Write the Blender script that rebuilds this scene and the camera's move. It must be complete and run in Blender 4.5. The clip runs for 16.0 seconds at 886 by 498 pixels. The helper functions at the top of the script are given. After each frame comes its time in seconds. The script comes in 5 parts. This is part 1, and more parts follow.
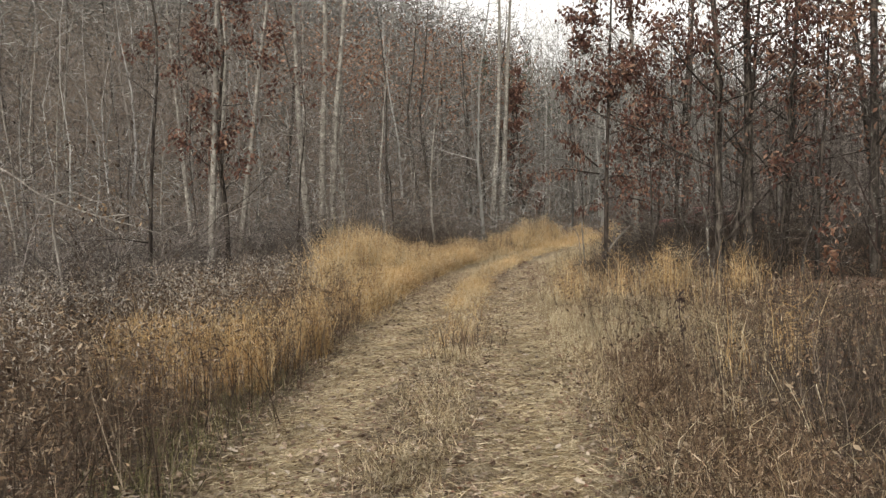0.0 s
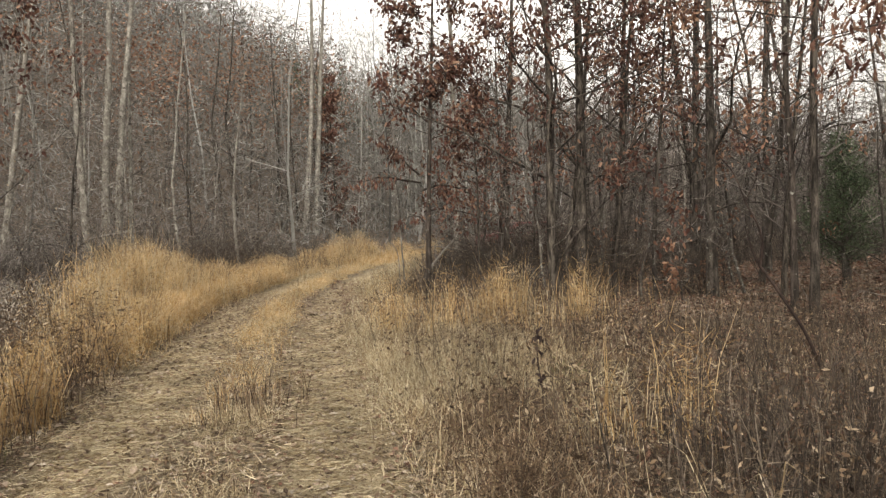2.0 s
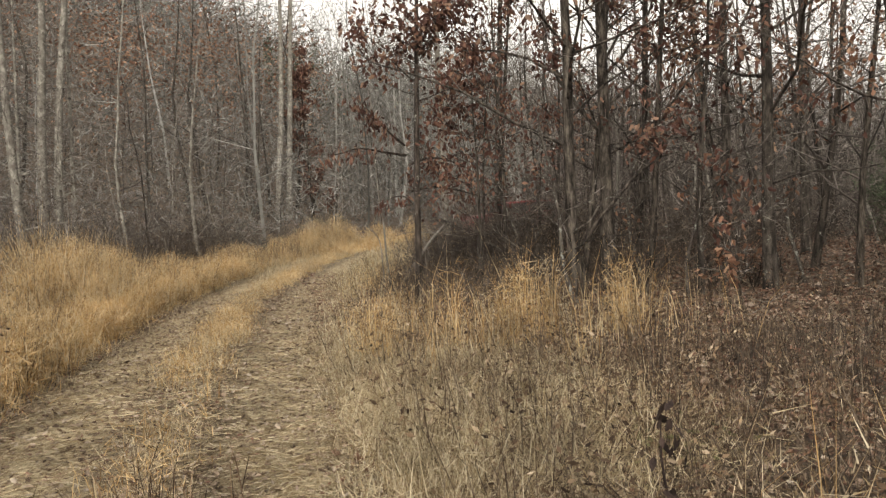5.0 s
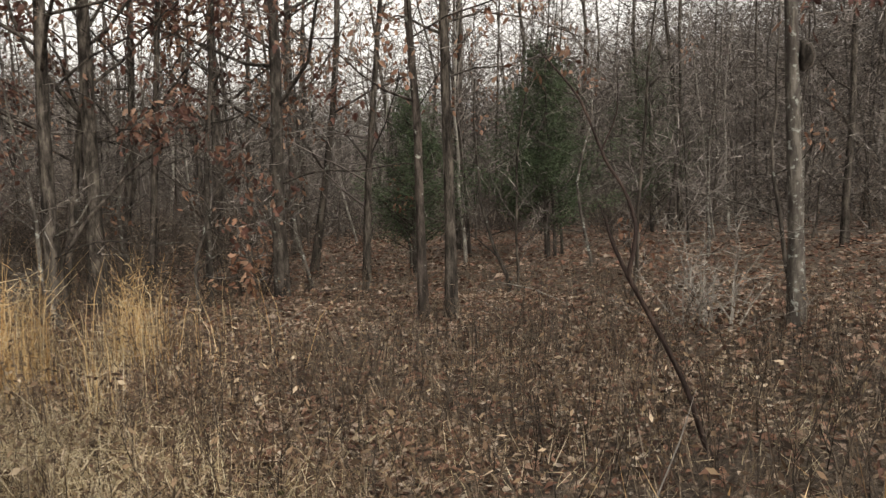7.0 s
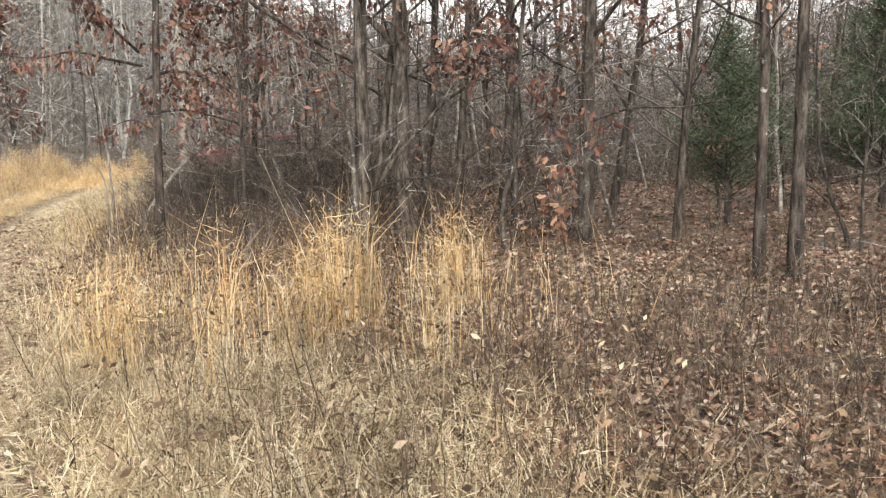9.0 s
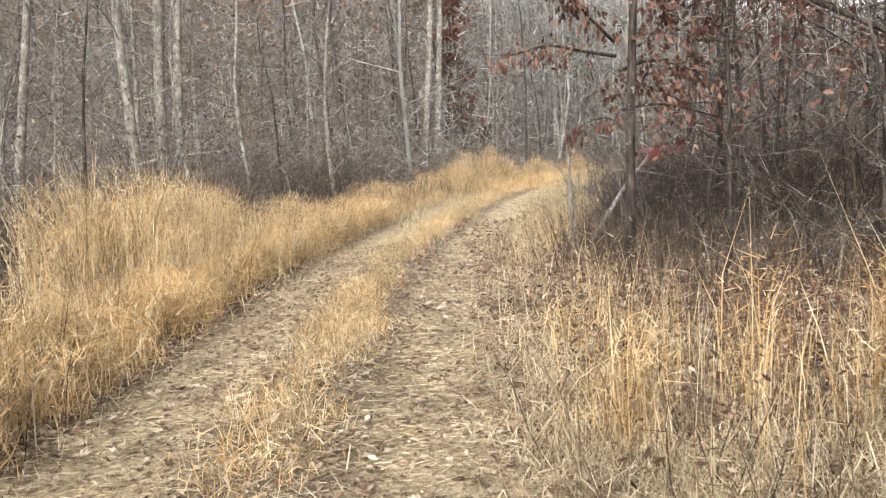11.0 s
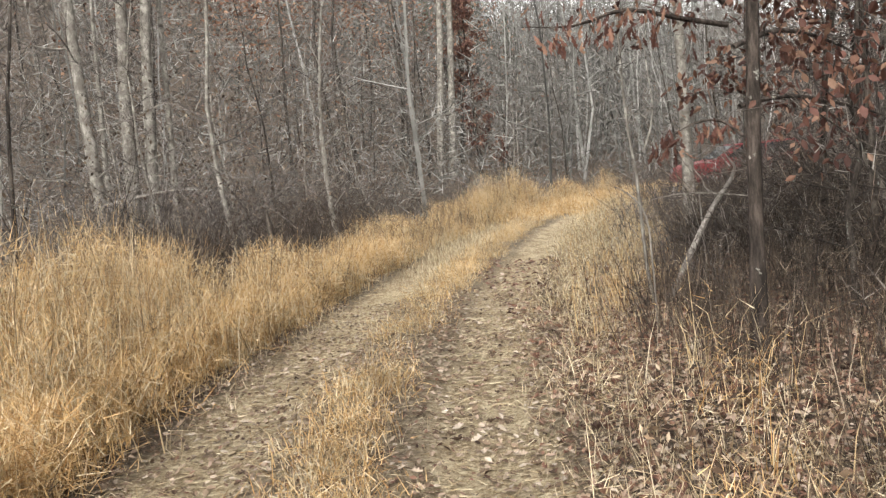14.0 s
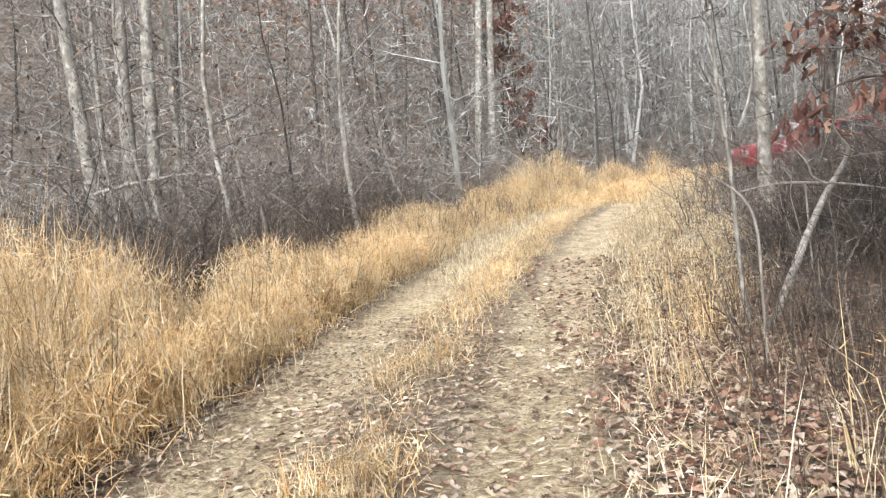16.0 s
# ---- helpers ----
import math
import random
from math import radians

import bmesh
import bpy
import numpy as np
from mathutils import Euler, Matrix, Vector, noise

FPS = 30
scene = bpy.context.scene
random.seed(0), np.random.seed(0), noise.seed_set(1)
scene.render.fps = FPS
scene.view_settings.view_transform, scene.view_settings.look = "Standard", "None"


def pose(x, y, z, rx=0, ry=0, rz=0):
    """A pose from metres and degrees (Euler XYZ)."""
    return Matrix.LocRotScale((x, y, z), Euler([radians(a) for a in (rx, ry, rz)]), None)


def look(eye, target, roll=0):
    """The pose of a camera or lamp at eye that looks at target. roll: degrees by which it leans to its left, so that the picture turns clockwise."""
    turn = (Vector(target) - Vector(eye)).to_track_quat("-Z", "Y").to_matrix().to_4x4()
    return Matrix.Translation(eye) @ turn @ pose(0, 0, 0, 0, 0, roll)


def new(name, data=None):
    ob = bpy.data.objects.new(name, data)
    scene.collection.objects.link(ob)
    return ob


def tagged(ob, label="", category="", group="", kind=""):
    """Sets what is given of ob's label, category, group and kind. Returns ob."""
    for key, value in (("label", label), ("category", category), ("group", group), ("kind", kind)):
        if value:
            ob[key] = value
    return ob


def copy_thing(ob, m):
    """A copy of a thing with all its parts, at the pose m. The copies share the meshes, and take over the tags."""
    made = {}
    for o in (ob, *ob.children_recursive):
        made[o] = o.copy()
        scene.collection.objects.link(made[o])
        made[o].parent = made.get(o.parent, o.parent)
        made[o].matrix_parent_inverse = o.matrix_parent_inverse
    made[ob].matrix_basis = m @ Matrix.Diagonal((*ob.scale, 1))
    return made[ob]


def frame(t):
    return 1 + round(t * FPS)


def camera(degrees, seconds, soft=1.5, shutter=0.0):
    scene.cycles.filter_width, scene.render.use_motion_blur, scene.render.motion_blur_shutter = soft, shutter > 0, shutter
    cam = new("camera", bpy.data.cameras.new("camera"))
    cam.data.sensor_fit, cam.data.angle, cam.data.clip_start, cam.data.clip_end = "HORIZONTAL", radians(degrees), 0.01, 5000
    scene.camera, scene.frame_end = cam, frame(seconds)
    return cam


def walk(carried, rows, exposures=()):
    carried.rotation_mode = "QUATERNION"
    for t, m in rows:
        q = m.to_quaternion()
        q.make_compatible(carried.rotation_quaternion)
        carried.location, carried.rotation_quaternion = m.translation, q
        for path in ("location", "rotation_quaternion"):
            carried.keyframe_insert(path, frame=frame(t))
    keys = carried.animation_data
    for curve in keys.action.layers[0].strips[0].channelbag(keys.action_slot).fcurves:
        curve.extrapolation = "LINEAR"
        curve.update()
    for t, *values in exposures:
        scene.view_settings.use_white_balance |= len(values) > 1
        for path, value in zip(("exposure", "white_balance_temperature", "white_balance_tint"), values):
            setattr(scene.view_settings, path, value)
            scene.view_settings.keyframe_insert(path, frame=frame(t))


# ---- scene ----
cam = camera(53.6, 16.0, soft=1.32, shutter=0.1)
METRES, EYE, TILT, LEAN, TURN = 14.851, 1.5, 0.0, 0.0, 0.0
ROWS = [
    (0.0, 0.0, 0.0, 0.0, -0.08, -2.21, 2.09),
    (0.5, 0.0047, 0.0366, -0.0009, -3.99, -2.04, 0.62),
    (1.0, 0.0076, 0.077, -0.0014, -7.08, -2.61, 1.92),
    (1.5, 0.0149, 0.1145, -0.0016, -8.2, -3.32, 2.25),
    (2.0, 0.0196, 0.1558, -0.0029, -12.04, -1.61, 2.01),
    (2.5, 0.0275, 0.1925, -0.0033, -11.74, -2.02, 2.08),
    (3.0, 0.0339, 0.2264, -0.0038, -10.8, -2.68, 2.01),
    (5.5, 0.0508, 0.3927, -0.0015, -15.95, -3.11, 4.22),
    (6.0, 0.0539, 0.4263, -0.0023, -28.61, -3.42, 2.82),
    (6.5, 0.0623, 0.4526, -0.0034, -38.62, -3.17, 3.09),
    (7.0, 0.0688, 0.4701, -0.0027, -47.72, -4.42, 2.14),
    (7.5, 0.0664, 0.484, -0.0029, -53.01, -5.05, 1.21),
    (8.0, 0.062, 0.4974, -0.0024, -45.61, -3.5, 1.4),
    (8.5, 0.0689, 0.5172, -0.0037, -35.52, -6.86, 2.15),
    (9.0, 0.0712, 0.5349, -0.0054, -30.75, -7.61, 1.33),
    (9.5, 0.065, 0.5594, -0.0035, -24.31, -7.28, 1.64),
    (10.0, 0.0605, 0.5815, -0.0044, -13.92, -8.48, 2.03),
    (12.5, 0.0645, 0.7475, -0.0022, -0.1, -3.97, 4.29),
    (13.0, 0.0689, 0.7819, -0.002, 1.18, -4.32, 5.4),
    (13.5, 0.0688, 0.8175, -0.0028, -1.81, -3.44, 4.25),
    (14.0, 0.0695, 0.8492, -0.0025, -3.03, -5.1, 5.46),
    (14.5, 0.0744, 0.8842, -0.0039, -3.65, -6.32, 4.67),
    (15.0, 0.0769, 0.9224, -0.0041, -6.61, -6.08, 3.69),
    (15.5, 0.0809, 0.9546, -0.0038, -3.12, -6.31, 5.63),
    (16.0, 0.0832, 0.9866, -0.0028, -0.36, -5.99, 5.53),
]
walk(cam, [(t, pose(0, 0, EYE, TILT, LEAN, TURN) @ pose(METRES * x, METRES * y, METRES * z, 90 + pitch, roll, yaw)) for t, x, y, z, yaw, pitch, roll in ROWS],
     exposures=[(0.0, 1.00, 7000, 10), (0.5, 0.87, 7100, 10), (1.0, 0.70, 7300, 10), (1.5, 0.97, 7250, 10), (2.0, 1.11, 7250, 10), (2.5, 0.67, 7300, 10), (3.0, 0.78, 7300, 10), (5.5, 1.04, 7300, 10), (6.0, 0.94, 7250, 10), (6.5, 0.88, 7250, 10), (7.0, 1.02, 7150, 10), (7.5, 1.84, 6600, 10), (8.0, 1.68, 6900, 10), (8.5, 1.72, 6900, 10), (9.0, 1.98, 6750, 10), (9.5, 2.06, 6700, 10), (10.0, 2.09, 6600, 10), (12.5, 1.71, 6700, 10), (13.0, 1.94, 6550, 10), (13.5, 1.71, 6650, 10), (14.0, 1.64, 6700, 10), (14.5, 2.10, 6450, 10), (15.0, 1.68, 6650, 10), (15.5, 2.00, 6500, 10), (16.0, 2.24, 6250, 10)])

# ---- world, light ----
world = bpy.data.worlds.new("overcast_sky")
scene.world = world
world.use_nodes = True
wn, wl = world.node_tree.nodes, world.node_tree.links
wn.clear()
sky = wn.new("ShaderNodeTexSky")
sky.sky_type = "NISHITA"
sky.sun_disc = False
sky.sun_elevation, sky.sun_rotation = radians(38), radians(200)
sky.air_density, sky.dust_density, sky.ozone_density = 1.2, 4.0, 1.0
grey = wn.new("ShaderNodeHueSaturation")
grey.inputs["Saturation"].default_value = 0.07
wbg = wn.new("ShaderNodeBackground")
wbg.inputs["Strength"].default_value = 0.15
wout = wn.new("ShaderNodeOutputWorld")
wl.new(sky.outputs[0], grey.inputs["Color"])
wl.new(grey.outputs[0], wbg.inputs["Color"])
wl.new(wbg.outputs[0], wout.inputs["Surface"])

sun_data = bpy.data.lights.new("veiled_sun", "SUN")
sun_data.energy, sun_data.angle, sun_data.color = 0.6, radians(25), (1.0, 0.96, 0.9)
sun = new("veiled_sun", sun_data)
sun.matrix_world = look((-6, -16, 20), (0, 10, 0))

# ---- materials ----


def ramp(nodes, links, source, stops):
    r = nodes.new("ShaderNodeValToRGB")
    while len(r.color_ramp.elements) < len(stops):
        r.color_ramp.elements.new(0.5)
    for e, (p, c) in zip(r.color_ramp.elements, stops):
        e.position, e.color = p, (*c, 1)
    links.new(source, r.inputs["Fac"])
    return r.outputs["Color"]


def noise_node(nodes, links, scale, detail=4.0, coord=None, rough=0.6):
    n = nodes.new("ShaderNodeTexNoise")
    n.inputs["Scale"].default_value, n.inputs["Detail"].default_value, n.inputs["Roughness"].default_value = scale, detail, rough
    if coord is not None:
        links.new(coord, n.inputs["Vector"])
    return n.outputs["Fac"]


def blend(nodes, links, fac, a, b, kind="MIX"):
    m = nodes.new("ShaderNodeMix")
    m.data_type, m.blend_type = "RGBA", kind
    for slot, value in ((m.inputs[0], fac), (m.inputs[6], a), (m.inputs[7], b)):
        if isinstance(value, (int, float)):
            slot.default_value = value
        elif isinstance(value, tuple):
            slot.default_value = (*value, 1)
        else:
            links.new(value, slot)
    return m.outputs[2]


def material(name, rough=0.85, spec=0.25):
    m = bpy.data.materials.new(name)
    m.use_nodes = True
    n, l = m.node_tree.nodes, m.node_tree.links
    b = n["Principled BSDF"]
    b.inputs["Roughness"].default_value = rough
    b.inputs["Specular IOR Level"].default_value = spec
    return m, n, l, b


def relief(n, l, b, height, strength, distance):
    bump = n.new("ShaderNodeBump")
    bump.inputs["Strength"].default_value, bump.inputs["Distance"].default_value = strength, distance
    l.new(height, bump.inputs["Height"])
    l.new(bump.outputs[0], b.inputs["Normal"])


def island_material(name, stops, rough=0.8, thin=0.0, patch=None, clumps=0.0):
    """Colour varied from piece to piece; patch: a second colour in drifts some metres wide."""
    m, n, l, b = material(name, rough)
    geo = n.new("ShaderNodeNewGeometry")
    colour = ramp(n, l, geo.outputs["Random Per Island"], stops)
    wide = noise_node(n, l, 1.7, 3.0, geo.outputs["Position"])
    colour = blend(n, l, ramp(n, l, wide, [(0.33, (0.5, 0.5, 0.5)), (0.66, (1.0, 1.0, 1.0))]), (0.0, 0.0, 0.0), colour)
    fine = noise_node(n, l, 60, 3.0, geo.outputs["Position"])
    colour = blend(n, l, 0.35, colour, ramp(n, l, fine, [(0.3, (0.55, 0.5, 0.45)), (0.7, (1, 1, 1))]), "MULTIPLY")
    if clumps:
        tuft = noise_node(n, l, 5.5, 2.0, geo.outputs["Position"])
        colour = blend(n, l, clumps, colour, ramp(n, l, tuft, [(0.38, (0.5, 0.44, 0.38)), (0.58, (1, 1, 1))]), "MULTIPLY")
    if patch:
        big = noise_node(n, l, patch[1], 3.0, geo.outputs["Position"])
        colour = blend(n, l, ramp(n, l, big, [(0.52, (0, 0, 0)), (0.72, (1, 1, 1))]), colour, patch[0])
    l.new(colour, b.inputs["Base Color"])
    if thin:
        tr = n.new("ShaderNodeBsdfTranslucent")
        l.new(colour, tr.inputs["Color"])
        mix = n.new("ShaderNodeMixShader")
        mix.inputs[0].default_value = thin
        l.new(b.outputs[0], mix.inputs[1])
        l.new(tr.outputs[0], mix.inputs[2])
        l.new(mix.outputs[0], n["Material Output"].inputs["Surface"])
    return m


def bark_material(name, dark, light, spots=None, stretch=0.25, scale=14.0):
    m, n, l, b = material(name, 0.9, 0.15)
    tc = n.new("ShaderNodeTexCoord")
    mp = n.new("ShaderNodeMapping")
    mp.inputs["Scale"].default_value = (1, 1, stretch)
    l.new(tc.outputs["Object"], mp.inputs["Vector"])
    f = noise_node(n, l, scale, 6.0, mp.outputs[0], 0.7)
    colour = ramp(n, l, f, [(0.4, dark), (0.52, tuple((a + c) / 2 * 0.85 for a, c in zip(dark, light))), (0.62, light)])
    wide = noise_node(n, l, 1.6, 3.0, tc.outputs["Object"])
    colour = blend(n, l, 0.5, colour, ramp(n, l, wide, [(0.3, (0.6, 0.58, 0.55)), (0.7, (1, 1, 1))]), "MULTIPLY")
    info = n.new("ShaderNodeObjectInfo")
    colour = blend(n, l, 0.4, colour, ramp(n, l, info.outputs["Random"], [(0.0, (0.55, 0.52, 0.5)), (1.0, (1, 1, 1))]), "MULTIPLY")
    if spots:
        s = noise_node(n, l, spots[1], 4.0, tc.outputs["Object"], 0.65)
        colour = blend(n, l, ramp(n, l, s, [(spots[2], (0, 0, 0)), (spots[2] + 0.06, (1, 1, 1))]), colour, spots[0])
    l.new(colour, b.inputs["Base Color"])
    relief(n, l, b, f, 0.9, 0.03)
    return m


PALE_BARK = bark_material("pale_grey_bark", (0.126, 0.115, 0.0999), (0.311, 0.296, 0.266), ((0.0592, 0.0518, 0.0444), 8.0, 0.58), 0.7, 9.0)
DARK_BARK = bark_material("dark_furrowed_bark", (0.0133, 0.0104, 0.00888), (0.122, 0.105, 0.0888))
GREY_BARK = bark_material("grey_brown_bark", (0.018, 0.0145, 0.0125), (0.098, 0.084, 0.072), ((0.17, 0.175, 0.155), 13.0, 0.62))
LICHEN_BARK = bark_material("lichen_spotted_bark", (0.0444, 0.037, 0.0333), (0.148, 0.133, 0.115), ((0.222, 0.229, 0.207), 18.0, 0.57))
DEAD_WOOD = bark_material("bleached_dead_wood", (0.148, 0.133, 0.118), (0.34, 0.318, 0.289), None, 0.15, 20.0)
VINE_BARK = bark_material("dark_red_brown_bark", (0.0222, 0.0148, 0.0133), (0.0703, 0.0481, 0.0407))
TWIGS = island_material("grey_brown_twigs", [(0.0, (0.0259, 0.0207, 0.0185)), (0.45, (0.074, 0.0614, 0.0548)), (0.85, (0.185, 0.164, 0.148)), (1.0, (0.355, 0.329, 0.303))])
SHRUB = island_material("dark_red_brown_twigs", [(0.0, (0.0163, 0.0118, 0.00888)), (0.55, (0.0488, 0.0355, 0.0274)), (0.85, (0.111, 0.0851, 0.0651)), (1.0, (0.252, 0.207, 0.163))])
OAK_BARK = bark_material("dark_oak_bark_with_lichen", (0.0185, 0.0148, 0.0126), (0.098, 0.08, 0.069), ((0.24, 0.24, 0.215), 9.0, 0.63))
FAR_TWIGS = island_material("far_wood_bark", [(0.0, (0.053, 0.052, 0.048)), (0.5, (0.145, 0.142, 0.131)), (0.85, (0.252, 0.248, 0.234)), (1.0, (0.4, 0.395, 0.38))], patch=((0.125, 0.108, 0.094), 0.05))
SLOPE_TWIGS = island_material("warm_grey_twigs", [(0.0, (0.036, 0.03, 0.026)), (0.5, (0.095, 0.08, 0.07)), (0.85, (0.165, 0.145, 0.13)), (1.0, (0.29, 0.265, 0.245))])
OAK_LEAF = island_material("dry_oak_leaf", [(0.0, (0.052, 0.023, 0.018)), (0.45, (0.11, 0.05, 0.038)), (0.8, (0.175, 0.092, 0.063)), (1.0, (0.28, 0.178, 0.125))], 0.7, 0.18)
RUST_LEAF = island_material("rust_brown_leaf", [(0.0, (0.09, 0.0405, 0.0243)), (0.5, (0.205, 0.108, 0.07)), (1.0, (0.37, 0.24, 0.165))], 0.7, 0.22)
LITTER = island_material("fallen_leaves", [(0.0, (0.048, 0.026, 0.019)), (0.35, (0.148, 0.074, 0.05)), (0.7, (0.25, 0.145, 0.1)), (0.93, (0.33, 0.245, 0.19)), (1.0, (0.42, 0.34, 0.28))], 0.7, 0.12)
PALE_LITTER = island_material("bleached_fallen_leaves", [(0.0, (0.0666, 0.0407, 0.0259)), (0.3, (0.185, 0.13, 0.0888)), (0.75, (0.34, 0.266, 0.2)), (1.0, (0.488, 0.422, 0.348))], 0.7, 0.12)
GOLD_GRASS = island_material("golden_dry_grass", [(0.0, (0.21, 0.13, 0.06)), (0.2, (0.54, 0.335, 0.148)), (0.6, (0.82, 0.59, 0.305)), (1.0, (0.92, 0.8, 0.57))], 0.6, 0.48, clumps=0.3)
STRAW = island_material("pale_straw", [(0.0, (0.12, 0.08, 0.043)), (0.35, (0.42, 0.33, 0.195)), (1.0, (0.79, 0.7, 0.515))], 0.6, 0.3, clumps=0.25)
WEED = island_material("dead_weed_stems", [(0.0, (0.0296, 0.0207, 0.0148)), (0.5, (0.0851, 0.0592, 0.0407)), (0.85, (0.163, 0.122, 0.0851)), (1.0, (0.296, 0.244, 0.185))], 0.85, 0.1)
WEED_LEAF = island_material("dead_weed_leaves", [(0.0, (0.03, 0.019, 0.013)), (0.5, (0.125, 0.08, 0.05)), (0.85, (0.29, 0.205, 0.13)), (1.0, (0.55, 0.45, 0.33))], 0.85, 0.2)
GREEN_GRASS = island_material("winter_green_grass", [(0.0, (0.0666, 0.0666, 0.0296)), (0.5, (0.163, 0.155, 0.074)), (1.0, (0.333, 0.296, 0.163))], 0.6, 0.3)
CEDAR_LEAF = island_material("cedar_foliage", [(0.0, (0.026, 0.042, 0.021)), (0.5, (0.056, 0.083, 0.042)), (1.0, (0.105, 0.137, 0.073))], 0.7, 0.25)
SEED_FLUFF = island_material("pale_seed_fluff", [(0.0, (0.207, 0.174, 0.141)), (0.6, (0.385, 0.348, 0.296)), (1.0, (0.548, 0.511, 0.459))], 0.9, 0.3)


def ground_material():
    m, n, l, b = material("trail_and_forest_floor", 0.95, 0.1)
    geo = n.new("ShaderNodeNewGeometry")
    wear = n.new("ShaderNodeAttribute")
    wear.attribute_name = "wear"
    fine = noise_node(n, l, 22, 6.0, geo.outputs["Position"], 0.75)
    mid = noise_node(n, l, 3.0, 5.0, geo.outputs["Position"], 0.65)
    floor_c = ramp(n, l, fine, [(0.25, (0.03, 0.023, 0.019)), (0.5, (0.1, 0.08, 0.066)), (0.75, (0.26, 0.21, 0.17))])
    tread_c = ramp(n, l, fine, [(0.3, (0.076, 0.0547, 0.038)), (0.45, (0.365, 0.293, 0.19)), (0.64, (0.623, 0.547, 0.395))])
    patchy = ramp(n, l, mid, [(0.35, (0.55, 0.5, 0.45)), (0.65, (1, 1, 1))])
    tread_c = blend(n, l, 0.7, tread_c, patchy, "MULTIPLY")
    flecks = ramp(n, l, noise_node(n, l, 75, 5.0, geo.outputs["Position"], 0.8), [(0.38, (0.35, 0.32, 0.28)), (0.55, (1, 1, 1))])
    tread_c = blend(n, l, 0.6, tread_c, flecks, "MULTIPLY")
    floor_c = blend(n, l, 0.6, floor_c, flecks, "MULTIPLY")
    mx = n.new("ShaderNodeMath")
    mx.operation = "MULTIPLY_ADD"
    l.new(mid, mx.inputs[0])
    mx.inputs[1].default_value = 0.9
    mx.inputs[2].default_value = -0.45
    ad = n.new("ShaderNodeMath")
    ad.use_clamp = True
    l.new(wear.outputs["Fac"], ad.inputs[0])
    l.new(mx.outputs[0], ad.inputs[1])
    l.new(blend(n, l, ad.outputs[0], floor_c, tread_c), b.inputs["Base Color"])
    relief(n, l, b, fine, 1.0, 0.06)
    return m


GROUND = ground_material()

# ---- building blocks ----


class Geo:
    """Collects triangles for one mesh."""

    def __init__(self):
        self.v, self.f, self.n = [], [], 0

    def add(self, v, f):
        self.v.append(np.asarray(v, float).reshape(-1, 3))
        self.f.append(np.asarray(f, int).reshape(-1, 3) + self.n)
        self.n += len(self.v[-1])

    def arrays(self):
        if not self.v:
            return np.zeros((0, 3)), np.zeros((0, 3), int)
        return np.concatenate(self.v), np.concatenate(self.f)


def mesh_of(name, v, f, mat, smooth=False):
    me = bpy.data.meshes.new(name)
    v, f = np.asarray(v, np.float32), np.asarray(f, np.int32)
    me.vertices.add(len(v))
    me.vertices.foreach_set("co", v.ravel())
    me.loops.add(len(f) * 3)
    me.loops.foreach_set("vertex_index", f.ravel())
    me.polygons.add(len(f))
    me.polygons.foreach_set("loop_start", np.arange(0, len(f) * 3, 3, dtype=np.int32))
    me.polygons.foreach_set("use_smooth", np.full(len(f), smooth))
    me.update(calc_edges=True)
    me.validate()
    if mat:
        me.materials.append(mat)
    return me


def thing(name, at, label, category, group=""):
    e = new(name)
    e.empty_display_size = 0.2
    e.matrix_world = Matrix.Translation(at)
    return tagged(e, label, category, group)


def part(name, geo, mat, parent, label="", smooth=False):
    v, f = geo.arrays() if isinstance(geo, Geo) else geo
    ob = new(name, mesh_of(name, v, f, mat, smooth))
    ob.parent = parent
    return tagged(ob, label)


def stuff(name, geo, mat, label, category, kind="stuff"):
    v, f = geo.arrays() if isinstance(geo, Geo) else geo
    return tagged(new(name, mesh_of(name, v, f, mat)), label, category, kind=kind)


def tube(geo, pts, radii, k=5):
    """A tapered tube through pts; a last radius of 0 closes it to a tip."""
    pts = np.asarray(pts, float)
    n = len(pts)
    way = np.gradient(pts, axis=0)
    way /= np.linalg.norm(way, axis=1)[:, None] + 1e-9
    ref = np.array([0.31, 0.95, 0.05]) if abs(way[0][1]) < 0.9 else np.array([1.0, 0.1, 0.0])
    a = np.cross(way, ref)
    a /= np.linalg.norm(a, axis=1)[:, None] + 1e-9
    b = np.cross(way, a)
    ang = np.arange(k) * 2 * math.pi / k
    tip = radii[-1] == 0
    m = n - 1 if tip else n
    r = np.asarray(radii, float)[:m, None, None]
    ring = pts[:m, None, :] + r * (np.cos(ang)[None, :, None] * a[:m, None, :] + np.sin(ang)[None, :, None] * b[:m, None, :])
    v = ring.reshape(-1, 3)
    i = np.arange(k)
    j = (i + 1) % k
    f = []
    for s in range(m - 1):
        o = s * k
        f.append(np.stack([o + i, o + j, o + k + j], 1))
        f.append(np.stack([o + i, o + k + j, o + k + i], 1))
    if tip:
        v = np.concatenate([v, pts[-1:]])
        o = (m - 1) * k
        f.append(np.stack([o + i, o + j, np.full(k, m * k)], 1))
    geo.add(v, np.concatenate(f))


def slivers(rng, base, way, width):
    """Fine twigs, one long thin triangle each."""
    base, way = np.asarray(base, float).reshape(-1, 3), np.asarray(way, float).reshape(-1, 3)
    s = np.cross(way, rng.normal(0, 1, way.shape))
    s *= (np.broadcast_to(np.asarray(width, float), (len(way),)) / 2 / (np.linalg.norm(s, axis=1) + 1e-9))[:, None]
    v = np.stack([base - s, base + s, base + way], 1).reshape(-1, 3)
    return v, np.arange(len(v)).reshape(-1, 3)


